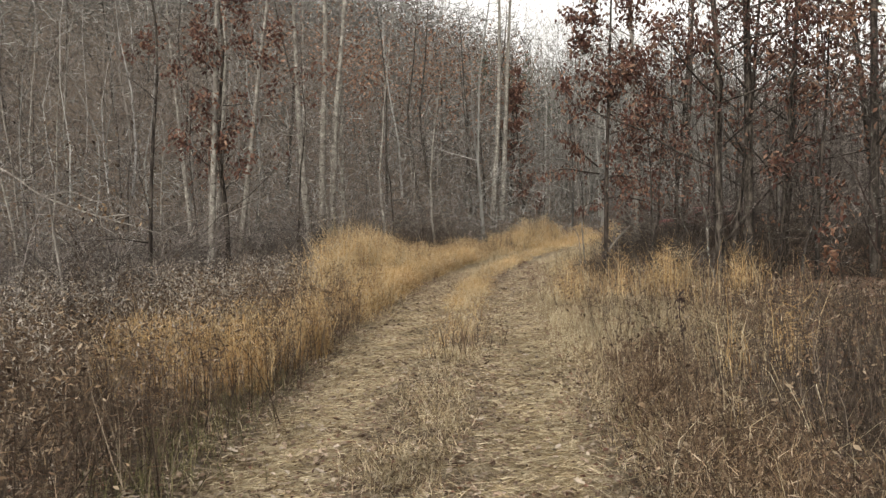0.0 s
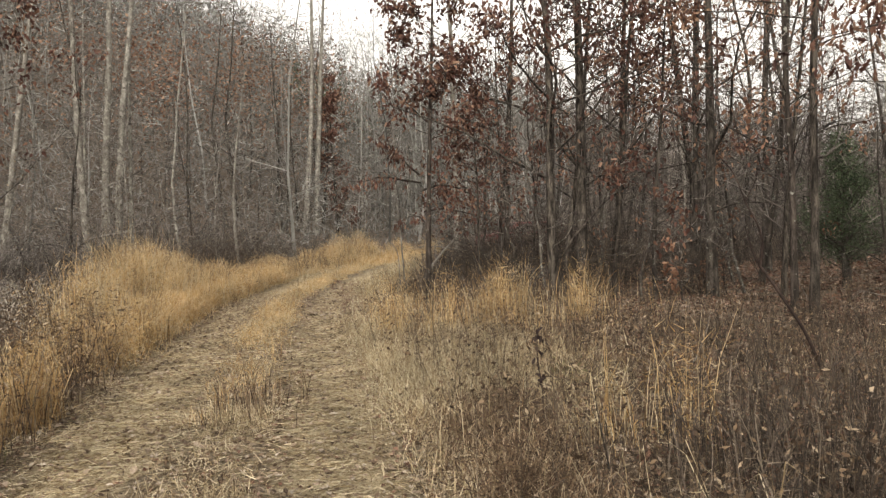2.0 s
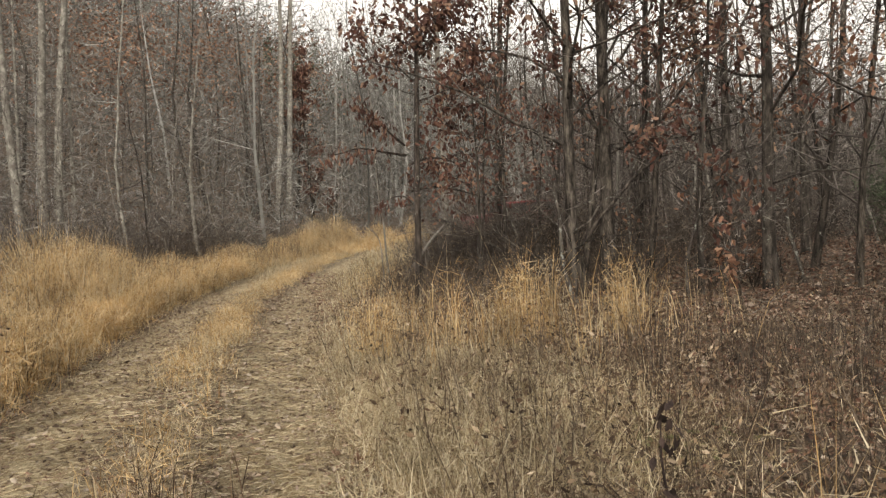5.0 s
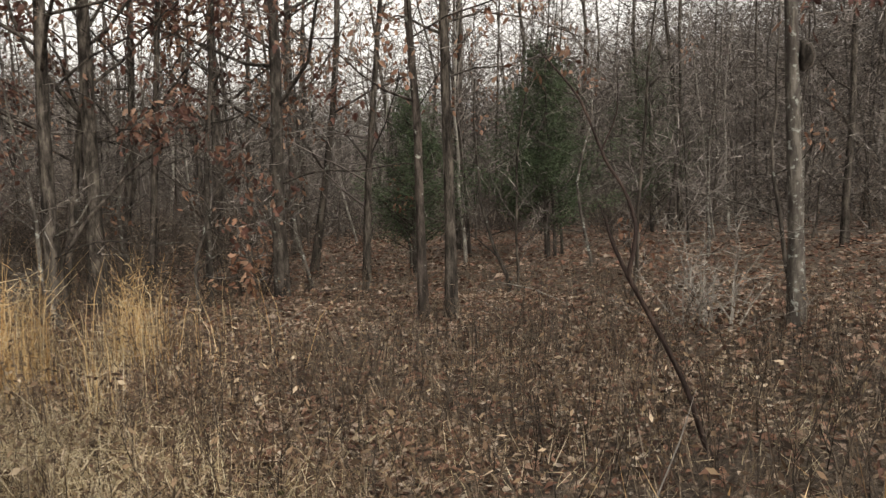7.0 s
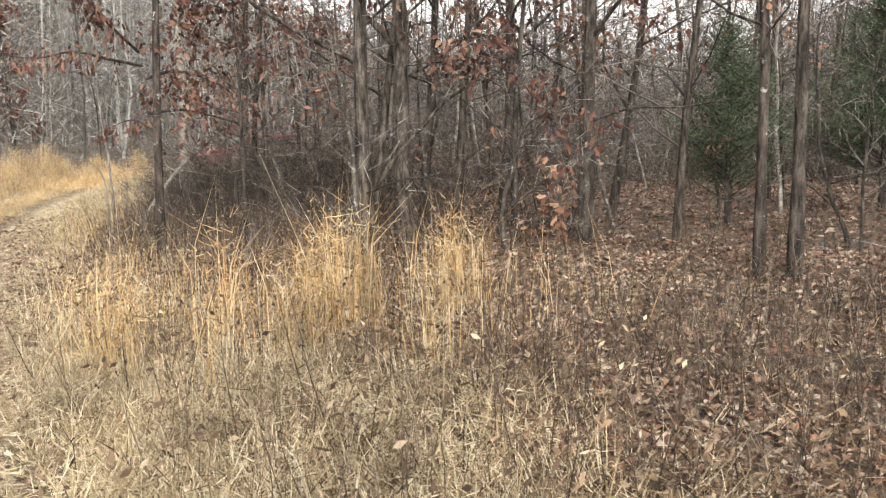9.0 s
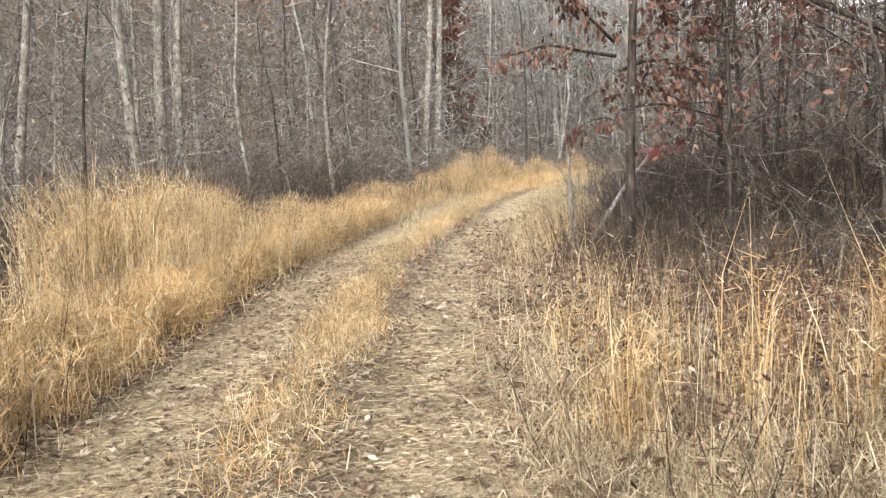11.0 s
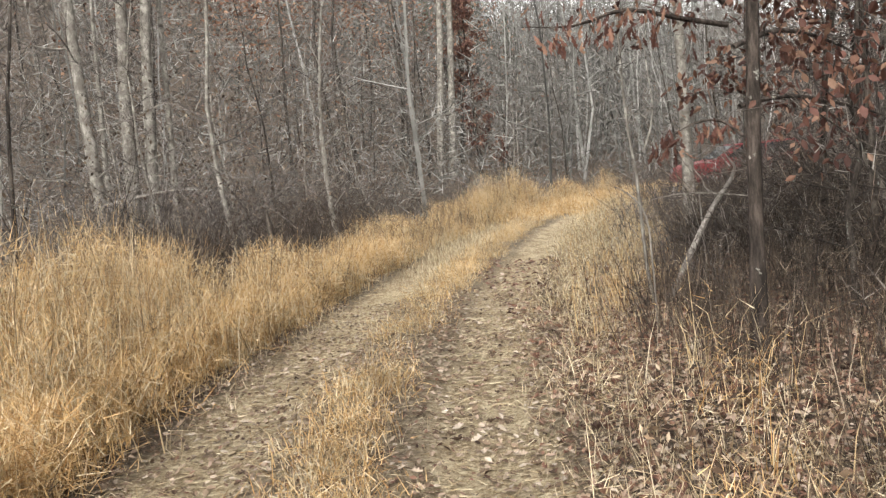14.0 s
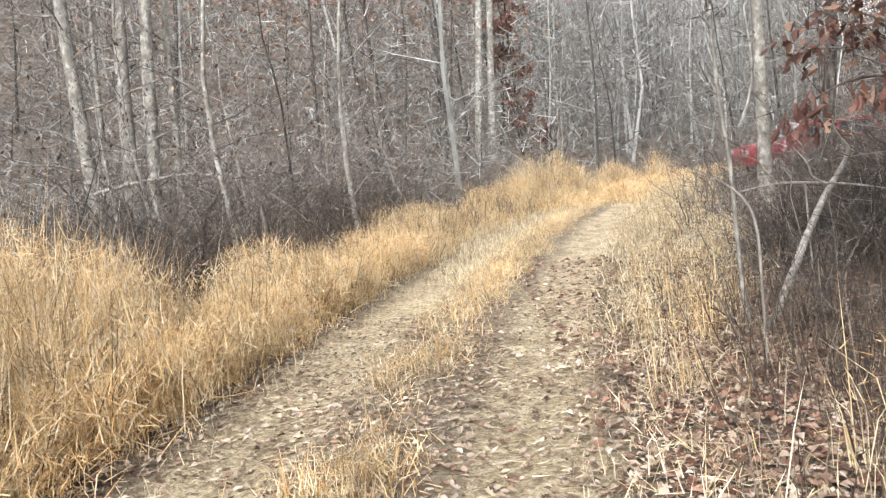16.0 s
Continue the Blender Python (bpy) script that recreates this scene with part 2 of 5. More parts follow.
def curve(pts, radii, per=3):
    """A smooth line through the points, with radii to match."""
    p = np.asarray(pts, float)
    p = np.concatenate([2 * p[:1] - p[1:2], p, 2 * p[-1:] - p[-2:-1]])
    out, rr = [], []
    for i in range(1, len(p) - 2):
        for j in range(per):
            t = j / per
            a, b, c, d = p[i - 1], p[i], p[i + 1], p[i + 2]
            out.append(0.5 * (2 * b + (c - a) * t + (2 * a - 5 * b + 4 * c - d) * t * t + (3 * b - a - 3 * c + d) * t ** 3))
            rr.append(radii[i - 1] + (radii[i] - radii[i - 1]) * t)
    return np.array(out + [p[-2]]), rr + [radii[-1]]


def unit(v):
    return v / (np.linalg.norm(v) + 1e-9)


def crooked(rng, start, way, length, n, bend=0.12, lift=0.0):
    """A wandering polyline of n points."""
    pts, p, d = [np.asarray(start, float)], np.asarray(start, float), unit(np.asarray(way, float))
    for _ in range(n - 1):
        d = unit(d + rng.normal(0, bend, 3) + np.array([0, 0, lift]))
        p = p + d * length / (n - 1)
        pts.append(p)
    return np.array(pts)


def along(pts, t):
    s = t * (len(pts) - 1)
    i = min(int(s), len(pts) - 2)
    return pts[i] + (pts[i + 1] - pts[i]) * (s - i)


def side_way(rng, axis, rise):
    a = rng.uniform(0, 2 * math.pi)
    return unit(np.array([math.cos(a), math.sin(a), 0]) * math.cos(rise) + np.array([0, 0, math.sin(rise)]) + 0.15 * axis)


def grow(rng, height, r0, lean=(0, 0), limbs=18, first=0.3, reach=0.28, rise=0.6, twigs=7, sub=2, k=6, bend=0.06, twig_r=0.006, droop=0.05, light=False, fine=True, stout=0.42):
    """A bare tree at the origin: the trunk, each limb with its twigs, and the places where leaves hang."""
    trunk, limb_list, tips = Geo(), [], []
    axis = unit(np.array([lean[0], lean[1], height]))
    n = 5 if light else 10
    tp = crooked(rng, (0, 0, -0.12), axis, height, n, bend)
    tp[:, :2] += np.linspace(0, 1, n)[:, None] * (np.array(lean) - tp[-1, :2])
    tr = r0 * (1 - np.linspace(0, 1, n)) ** 0.8 + 0.004
    tr[0] *= 1.3
    tr[-1] = 0
    tube(trunk, tp, tr, k)
    for i in range(limbs):
        t = first + (0.97 - first) * (i + rng.uniform(0, 1)) / limbs
        at = along(tp, t)
        ln = height * reach * (1.15 - t) * rng.uniform(0.45, 1.25)
        lr = max(r0 * (1 - t) * stout, 0.007) * rng.uniform(0.6, 1.1)
        g = Geo()
        lp = crooked(rng, at, side_way(rng, axis, rise * rng.uniform(0.2, 1.7)), ln, 3 if light else 6 if fine else 4, 0.2, droop)
        tube(g, lp, [lr, lr * 0.6, 0] if light else [lr, lr * 0.85, lr * 0.68, lr * 0.5, lr * 0.3, 0] if fine else [lr, lr * 0.75, lr * 0.45, 0], 4 if fine and not light else 3)
        bases, spray = [(lp, ln)], Geo()
        for _ in range(sub):
            d = unit(lp[-1] - lp[0]) + rng.normal(0, 0.55, 3) + np.array([0, 0, 0.12])
            sl = ln * rng.uniform(0.3, 0.65)
            sp = crooked(rng, along(lp, rng.uniform(0.2, 0.8)), d, sl, 2 if light else 4 if fine else 3, 0.25, droop)
            tube(spray, sp, [lr * 0.45, 0] if light else [lr * 0.5, lr * 0.38, lr * 0.22, 0] if fine else [lr * 0.5, lr * 0.3, 0], 3)
            bases.append((sp, sl))
        for base, bl in bases:
            tips.append(base[-1])
            for _ in range(twigs):
                q = along(base, rng.uniform(0.2, 1))
                d = unit(base[-1] - base[0]) + rng.normal(0, 0.6, 3) + np.array([0, 0, 0.2])
                e = q + unit(d) * rng.uniform(0.12, 0.6) * (0.35 + bl * 0.25)
                if fine and not light:
                    tube(spray, [q, e], [twig_r, 0], 3)
                else:
                    spray.add(*slivers(rng, q, e - q, twig_r * 2))
                tips.append(e)
        limb_list.append((g, spray))
    return trunk, limb_list, np.array(tips)


LOBES = np.array([(0, 0), (0.16, 0.16), (0.10, 0.26), (0.30, 0.42), (0.16, 0.52), (0.28, 0.74), (0.11, 0.8), (0, 1.0),
                  (-0.11, 0.8), (-0.28, 0.74), (-0.16, 0.52), (-0.30, 0.42), (-0.10, 0.26), (-0.16, 0.16)])
KITE = np.array([(0, 0), (0.24, 0.5), (0, 1.0), (-0.24, 0.5)])
PLAIN = np.array([(0, 0), (0.25, 0.4), (0.17, 0.75), (0, 1.0), (-0.17, 0.75), (-0.25, 0.4)])
OAK_SHAPE = np.array([(0, 0), (0.3, 0.4), (0.13, 0.54), (0.22, 0.84), (0, 1.0), (-0.17, 0.62), (-0.28, 0.34)])


def leaves(rng, at, size, outline=PLAIN, flat=0.0, hang=0.0, curl=0.25, tilt=0.22):
    """Leaves at the points given, as one array of triangles. flat: 1 lies on the ground; hang: 1 points down."""
    n, m = len(at), len(outline)
    yaw = rng.uniform(0, 2 * math.pi, n)
    d = np.stack([np.cos(yaw), np.sin(yaw), rng.normal(0, 0.5, n) * (1 - flat)], 1)
    d[:, 2] += rng.normal(0, tilt, n) * flat
    d[:, 2] -= hang * rng.uniform(0.3, 2.0, n)
    d /= np.linalg.norm(d, axis=1)[:, None]
    up = rng.normal(0, 1, (n, 3)) * (1 - flat) + np.array([0, 0, 1.0]) * flat + rng.normal(0, tilt * 1.2, (n, 3)) * flat
    s = np.cross(d, up)
    s /= np.linalg.norm(s, axis=1)[:, None] + 1e-9
    nrm = np.cross(s, d)
    size = np.broadcast_to(np.asarray(size, float), (n,)) * rng.uniform(0.7, 1.25, n)
    c = rng.uniform(-0.4, 1.0, n) * curl
    w, h = outline[:, 0], outline[:, 1]
    rim = (at[:, None, :] + size[:, None, None] * (w[None, :, None] * s[:, None, :] + h[None, :, None] * d[:, None, :]
           + ((np.abs(w) * 2.2 + (h - 0.5) ** 2 * 1.6)[None, :, None] * c[:, None, None]) * nrm[:, None, :]))
    if m < 8:
        fan = np.array([(0, j, j + 1) for j in range(1, m - 1)])
        f = (np.arange(n) * m)[:, None, None] + fan[None]
        return rim.reshape(-1, 3), f.reshape(-1, 3)
    mid = (at + size[:, None] * 0.5 * d)[:, None, :]
    v = np.concatenate([rim, mid], 1).reshape(-1, 3)
    i = np.arange(m)
    tri = np.stack([i, (i + 1) % m, np.full(m, m)], 1)
    f = (np.arange(n) * (m + 1))[:, None, None] + tri[None]
    return v, f.reshape(-1, 3)


def blades(rng, at, height, width=0.006, lean=0.25, droop=0.3, lying=False):
    """Blades of grass, three triangles each."""
    n = len(at)
    yaw = rng.uniform(0, 2 * math.pi, n)
    out = np.stack([np.cos(yaw), np.sin(yaw), np.zeros(n)], 1)
    turn = rng.uniform(0, 2 * math.pi, n)
    s = np.stack([np.cos(turn), np.sin(turn), np.zeros(n)], 1)
    height = np.broadcast_to(np.asarray(height, float), (n,))
    width = np.broadcast_to(np.asarray(width, float), (n,)) * rng.uniform(0.6, 1.4, n)
    a = rng.uniform(1.05, 1.5, n) if lying else np.abs(rng.normal(0, lean, n))
    g = np.abs(rng.normal(0, droop, n))
    m = at + height[:, None] * (0.55 * np.array([0, 0, 1.0]) * np.cos(a)[:, None] + 0.55 * np.sin(a)[:, None] * out)
    e = np.minimum(a + g, 2.2)
    t = m + height[:, None] * 0.45 * (np.cos(e)[:, None] * np.array([0, 0, 1.0]) + np.sin(e)[:, None] * out)
    w = width[:, None] * s / 2
    v = np.stack([at - w, at + w, m - w * 0.8, m + w * 0.8, t], 1).reshape(-1, 3)
    f = (np.arange(n) * 5)[:, None, None] + np.array([(0, 1, 3), (0, 3, 2), (2, 3, 4)])[None]
    return v, f.reshape(-1, 3)


# ---- the lie of the land ----
TRAIL_Y = np.array([-40, 0, 5, 10, 14, 18, 22, 26, 31, 36, 40, 44, 47.0])
TRAIL_X = np.array([-3.5, -0.6, -0.27, 0.1, 0.32, 0.68, 1.25, 2.15, 3.5, 5.2, 7.0, 10.5, 17.0])


def trail(y):
    return np.interp(y, TRAIL_Y, TRAIL_X)


def smooth(a, b, x):
    t = np.clip((np.asarray(x, float) - a) / (b - a), 0, 1)
    return t * t * (3 - 2 * t)


def lumps(x, y):
    return (np.sin(x * 0.9 + 1.3 * np.sin(y * 0.37)) * np.sin(y * 0.71 + 0.8 * np.sin(x * 0.53 + 2)) * 0.05
            + np.sin(x * 2.7 + y * 1.1) * np.sin(y * 2.3 - x * 0.7 + 1) * 0.02)


def rut(x, y):
    """1 in the two wheel ruts, 0 elsewhere."""
    d = np.abs(np.abs(x - trail(y)) - 0.8)
    return (1 - smooth(0.12, 0.5, d)) * (1 - smooth(42, 46, y))


def land(x, y):
    x, y = np.asarray(x, float), np.asarray(y, float)
    u = y * 0.8 - x * 0.6
    off = np.abs(x - trail(y))
    z = 29 * smooth(24, 118, u) * (1 - 0.36 * smooth(-0.1, 0.15, x / np.maximum(y, 20))) + 11 * smooth(14, 48, x * 0.94 - y * 0.85) + 1.2 * smooth(8, 40, -x)
    z = z * smooth(3, 12, off + np.maximum(0, y - 50))
    return z + lumps(x, y) * (0.35 + 0.65 * smooth(1, 3, off)) - 0.045 * rut(x, y) + 0.03 * np.exp(-((off / 0.35) ** 2)) * (y < 44)


def on_land(x, y, up=0.0):
    return np.stack([x, y, land(x, y) + up], 1)


def spaced(near0, near1, step, far, grow_by=1.22):
    inner = list(np.arange(near0, near1 + step / 2, step))
    lo, hi, s = [], [], step
    a, b = inner[0], inner[-1]
    while b < far:
        s *= grow_by
        a, b = a - s, b + s
        lo.append(a)
        hi.append(b)
    return np.array(lo[::-1] + inner + hi)


gx, gy = spaced(-7, 11, 0.13, 900), spaced(1, 40, 0.17, 900)
XX, YY = np.meshgrid(gx, gy)
gv = np.stack([XX.ravel(), YY.ravel(), land(XX.ravel(), YY.ravel())], 1)
gv[:, 2] += np.random.default_rng(5).normal(0, 0.008, len(gv))
nx, ny = len(gx), len(gy)
qi = (np.arange(ny - 1)[:, None] * nx + np.arange(nx - 1)[None, :]).ravel()
gf = np.concatenate([np.stack([qi, qi + 1, qi + nx + 1], 1), np.stack([qi, qi + nx + 1, qi + nx], 1)])
ground = stuff("ground", (gv, gf), GROUND, "leaf-strewn woodland floor crossed by a two-rut dirt trail", "ground", "structure")
wear = ground.data.attributes.new("wear", "FLOAT", "POINT")
off_trail = np.abs(gv[:, 0] - trail(gv[:, 1]))
wear.data.foreach_set("value", np.clip(rut(gv[:, 0], gv[:, 1]) + 0.33 * (1 - smooth(0.9, 1.6, off_trail)) * (gv[:, 1] < 46), 0, 1).astype(np.float32))

# ---- trees that stand alone ----
R_ = np.random.default_rng


def whole(*geos):
    g = Geo()
    for x in geos:
        g.add(*x.arrays())
    return g.arrays()


def bare_tree(name, at, label, seed, height, r0, bark, twig_mat=None, lean=(0, 0), group="", leaf=None, leaf_n=0, leaf_size=0.1, leaf_from=0.0, leaf_to=99.0, category="tree", crown=False, **shape):
    """One tree: trunk, branches, twigs, and dry leaves where it has kept them."""
    rng = R_(seed)
    trunk, limb_list, tips = grow(rng, height, r0, lean, **shape)
    t = thing(name, (at[0], at[1], float(land(at[0], at[1]))), label, category, group)
    part("trunk", trunk, bark, t, smooth=True)
    if crown:
        part("crown", whole(*[g for pair in limb_list for g in pair]), twig_mat or TWIGS, t, "bare branches and fine twigs")
    else:
        for g, spray in limb_list:
            tagged(part("twig_spray", spray, twig_mat or TWIGS, part("limb", g, bark, t, smooth=True), "fine leafless twigs"), kind="stuff")
    if leaf_n:
        ok = tips[(tips[:, 2] > leaf_from) & (tips[:, 2] < leaf_to)]
        centres = ok[rng.integers(0, len(ok), max(leaf_n // 15, 1))]
        pick = centres[rng.integers(0, len(centres), leaf_n)] + rng.normal(0, 0.11, (leaf_n, 3))
        part("foliage", leaves(rng, pick, leaf_size, OAK_SHAPE if leaf_size > 0.095 else PLAIN, 0, 0.9, 0.8), leaf or OAK_LEAF, t, "clusters of dry leaves still hanging")
    return t


def leafy_limb(t, pts, radii, bark, n, seed, leaf=OAK_LEAF, size=0.105, spread=0.08):
    """A limb with drooping clusters of dry leaves along it."""
    rng = R_(seed)
    ob = limb_part(t, "limb", pts, radii, bark, 5)
    at = []
    for _ in range(max(n // 9, 1)):
        c = along(np.asarray(pts, float), rng.uniform(0.25, 1.0))
        at.append(c + rng.normal(0, spread, (9, 3)) - np.array([0, 0, 0.04]))
    part("foliage", leaves(rng, np.concatenate(at), size, LOBES * np.array([0.62, 1.0]), 0, 2.0, 0.9), leaf, ob, "drooping dry red-brown leaves")


def limb_part(t, name, pts, radii, bark, k=6, label=""):
    g = Geo()
    tube(g, *curve(pts, radii), k)
    return part(name, g, bark, t, label, smooth=True)


# birch-like clump on the far side of the trail
for i, (x, y, dx, r, h) in enumerate([(-4.38, 29.2, -0.35, 0.13, 13), (-4.08, 29.8, 0.4, 0.14, 15), (-3.92, 30.2, 1.8, 0.13, 15), (-3.5, 30.5, 0.5, 0.075, 12), (-4.75, 30.6, 0.2, 0.06, 10)]):
    bare_tree("aspen", (x, y), "pale grey smooth-barked aspen with bare branches", 100 + i, h, r, PALE_BARK, lean=(dx, 0.4), group="aspen clump", bend=0.018, limbs=28, first=0.1, reach=0.16, rise=0.2, twigs=6, k=8, stout=0.2)
for i, (x, y, dx, r, h) in enumerate([(-6.4, 27.2, 1.9, 0.1, 13), (-7.6, 29.0, 0.9, 0.12, 14), (-7.2, 25.5, -0.6, 0.07, 10)]):
    bare_tree("aspen", (x, y), "pale grey aspen standing back in the brush", 120 + i, h, r, PALE_BARK, lean=(dx, 0.2), group="aspens beside the trail", bend=0.018, limbs=22, first=0.15, reach=0.16, rise=0.25, twigs=5, k=8, stout=0.2)

# the slim pale tree and the dark red oak next to it
bare_tree("slim_tree", (-4.75, 17.7), "slim pale grey leafless tree leaning slightly", 131, 9.5, 0.075, PALE_BARK, lean=(0.75, 0.2), bend=0.02, limbs=24, first=0.1, reach=0.16, rise=0.35, twigs=5, k=8)
bare_tree("red_oak", (-4.6, 18.6), "young oak holding dark red dry leaves", 133, 8.0, 0.06, DARK_BARK, lean=(0.3, 0), limbs=24, first=0.2, reach=0.36, rise=0.25, twigs=5, leaf_n=2800, leaf_size=0.1, leaf_from=2.3, k=7)

# two tall trunks where the trail bends
for i, (x, dx, h) in enumerate([(2.85, 0.85, 18), (3.35, 1.35, 18)]):
    bare_tree("tall_poplar", (x, 48.5 + i * 0.4), "tall straight pale-barked poplar, leafless", 140 + i, h, 0.16, PALE_BARK, lean=(dx, 0), group="pair of poplars", bend=0.012, limbs=18, first=0.5, reach=0.13, rise=0.9, twigs=4, k=8)
bare_tree("red_oak", (4.6, 49.5), "slender oak with rust-red leaves on the low branches", 143, 9, 0.07, DARK_BARK, limbs=20, first=0.1, reach=0.2, rise=0.3, twigs=5, leaf=OAK_LEAF, leaf_n=2400, leaf_size=0.16)

# sapling with pale spreading limbs
bare_tree("sapling", (-0.15, 29.8), "pale sapling with spreading bare limbs", 150, 7.5, 0.055, PALE_BARK, lean=(0.45, 0), limbs=22, first=0.12, reach=0.26, rise=0.55, twigs=6)
forked = bare_tree("sapling", (3.45, 21.05), "thin pale sapling with a forked stem", 151, 4.2, 0.015, PALE_BARK, lean=(-0.2, 0), bend=0.05, limbs=12, first=0.42, reach=0.3, rise=0.4, twigs=5)
limb_part(forked, "fork", [(-0.02, 0, 1.5), (0.08, 0.03, 1.72), (0.12, 0.05, 2.0), (0.1, 0.1, 2.5), (0.2, 0.1, 3.1)], [0.011, 0.01, 0.008, 0.006, 0], PALE_BARK, 5)

# oak with the level limb over the trail's edge
oak = bare_tree("oak", (3.42, 18.5), "young oak with clusters of dry red-brown leaves", 160, 7.6, 0.052, OAK_BARK, lean=(0.4, 0), bend=0.012, limbs=22, first=0.4, reach=0.27, rise=0.25, twigs=5, leaf_n=3600, leaf_size=0.104, leaf_from=2.9, k=8)
leafy_limb(oak, [(-0.08, 0, 2.25), (-0.45, -0.15, 2.3), (-0.85, -0.3, 2.36), (-1.2, -0.35, 2.28), (-1.6, -0.4, 2.3)], [0.021, 0.017, 0.013, 0.009, 0], OAK_BARK, 120, 901, size=0.09)
leafy_limb(oak, [(-0.1, 0, 2.4), (-0.45, -0.3, 2.65), (-0.8, -0.5, 3.0), (-1.1, -0.6, 3.2)], [0.02, 0.015, 0.01, 0], OAK_BARK, 160, 902)
leafy_limb(oak, [(-0.02, 0, 1.5), (-0.12, 0.12, 1.62), (-0.28, 0.24, 1.62), (-0.5, 0.3, 1.5)], [0.014, 0.011, 0.008, 0], OAK_BARK, 55, 903, size=0.095, spread=0.06)
leafy_limb(oak, [(-0.05, 0, 2.1), (0.35, 0.15, 2.2), (0.8, 0.3, 2.1), (1.25, 0.4, 1.85)], [0.022, 0.018, 0.012, 0], OAK_BARK, 100, 904, size=0.085)
leafy_limb(oak, [(-0.03, 0, 1.7), (0.4, 0.2, 1.75), (0.9, 0.35, 1.65), (1.4, 0.5, 1.5)], [0.02, 0.016, 0.011, 0], OAK_BARK, 80, 905, size=0.085)
# bushy oak beside it
bare_tree("oak_sapling", (4.3, 18.0), "bushy oak sapling thick with rust-brown leaves", 161, 3.7, 0.024, DARK_BARK, limbs=20, first=0.28, reach=0.5, rise=0.25, twigs=6, leaf=OAK_LEAF, leaf_n=950, leaf_size=0.08, leaf_from=1.2, bend=0.03)
bare_tree("oak_sapling", (5.5, 20.8), "bushy oak sapling thick with rust-brown leaves", 162, 6.2, 0.035, DARK_BARK, limbs=24, first=0.3, reach=0.32, rise=0.3, twigs=6, leaf=OAK_LEAF, leaf_n=2000, leaf_size=0.1, leaf_from=1.8)

for k, (x, y, h, n) in enumerate([(9.0, 17.6, 1.0, 90), (7.0, 15.4, 1.1, 60), (11.6, 13.2, 1.0, 50)]):
    bare_tree("oak_seedling", (x, y), "knee-high oak seedling with orange-brown leaves", 164 + k, h, 0.012, DARK_BARK, limbs=9, first=0.25, reach=0.5, rise=0.4, twigs=4, leaf=RUST_LEAF, leaf_n=n, leaf_size=0.11, leaf_from=0.2, category="seedling", group="oak seedlings")

# clump of large dark oaks
for i, (x, y, dx, dy, r, h, nl) in enumerate([(5.42, 17.0, -0.4, 0.3, 0.085, 11, 3300), (6.0, 17.25, 0.15, 0.2, 0.1, 12, 3300), (6.35, 16.7, 0.9, -0.2, 0.045, 9, 1500), (5.7, 17.6, 1.4, 0.6, 0.05, 9, 1500)]):
    bare_tree("large_oak", (x, y), "dark-barked oak with scattered dry brown leaves", 170 + i, h, r, DARK_BARK, lean=(dx, dy), group="oak clump", bend=0.025, limbs=30, first=0.2, reach=0.36, rise=0.35, twigs=6, leaf=OAK_LEAF, leaf_n=nl, leaf_size=0.1, leaf_from=2.3, k=8)
for i, (x, y, dx, r, h, nl) in enumerate([(8.05, 16.3, 0.4, 0.09, 12, 3400), (10.5, 21.6, 0.4, 0.11, 13, 2000), (12.4, 21.5, 0.6, 0.1, 13, 1500), (7.6, 19.6, 0.9, 0.07, 11, 2400), (14.6, 19.0, 0.2, 0.09, 13, 1500), (6.9, 16.2, 0.5, 0.04, 6, 900)]):
    bare_tree("oak", (x, y), "grey-brown oak with a few orange-brown leaves", 180 + i, h, r, GREY_BARK, lean=(dx, 0), group="oaks in the right-hand wood", bend=0.03, limbs=26, first=0.18, reach=0.32, rise=0.28, twigs=6, leaf=OAK_LEAF if i == 5 else RUST_LEAF, leaf_n=nl, leaf_size=0.1, leaf_from=1.0, k=8)

# twin trunks and the lichened trunk
for i, (x, y, r, dx) in enumerate([(7.72, 13.42, 0.05, -0.1), (7.8, 13.1, 0.06, 0.25)]):
    bare_tree("twin_trunk_tree", (x, y), "grey tree of a close pair, bare", 190 + i, 10, r, DARK_BARK if i else OAK_BARK, lean=(dx, 0), group="twin trees", bend=0.02, limbs=20, first=0.2, reach=0.3, rise=0.2, twigs=5, leaf=RUST_LEAF, leaf_n=500, leaf_size=0.085, leaf_from=1.6, k=8)
lichen = bare_tree("lichened_tree", (8.85, 9.9), "straight tree with white lichen patches and a dark burl", 195, 9.5, 0.07, LICHEN_BARK, lean=(0.1, -0.05), bend=0.015, limbs=14, first=0.4, reach=0.3, rise=0.3, twigs=5, leaf_n=60, leaf_from=2.0, leaf_size=0.1, k=9)
burl = Geo()
tube(burl, [(0.03, -0.05, 2.26), (0.04, -0.08, 2.32), (0.04, -0.095, 2.4), (0.04, -0.08, 2.47), (0.03, -0.05, 2.53)], [0.02, 0.06, 0.075, 0.055, 0.015], 8)
part("burl", burl, DARK_BARK, lichen, "dark rounded burl", smooth=True)
grey_one = bare_tree("lichened_tree", (7.1, 8.3), "grey trunk with faint lichen", 196, 9, 0.045, LICHEN_BARK, bend=0.012, limbs=14, first=0.4, reach=0.25, rise=0.4, twigs=5, leaf_n=90, leaf_from=2.2, leaf_size=0.1, k=9)
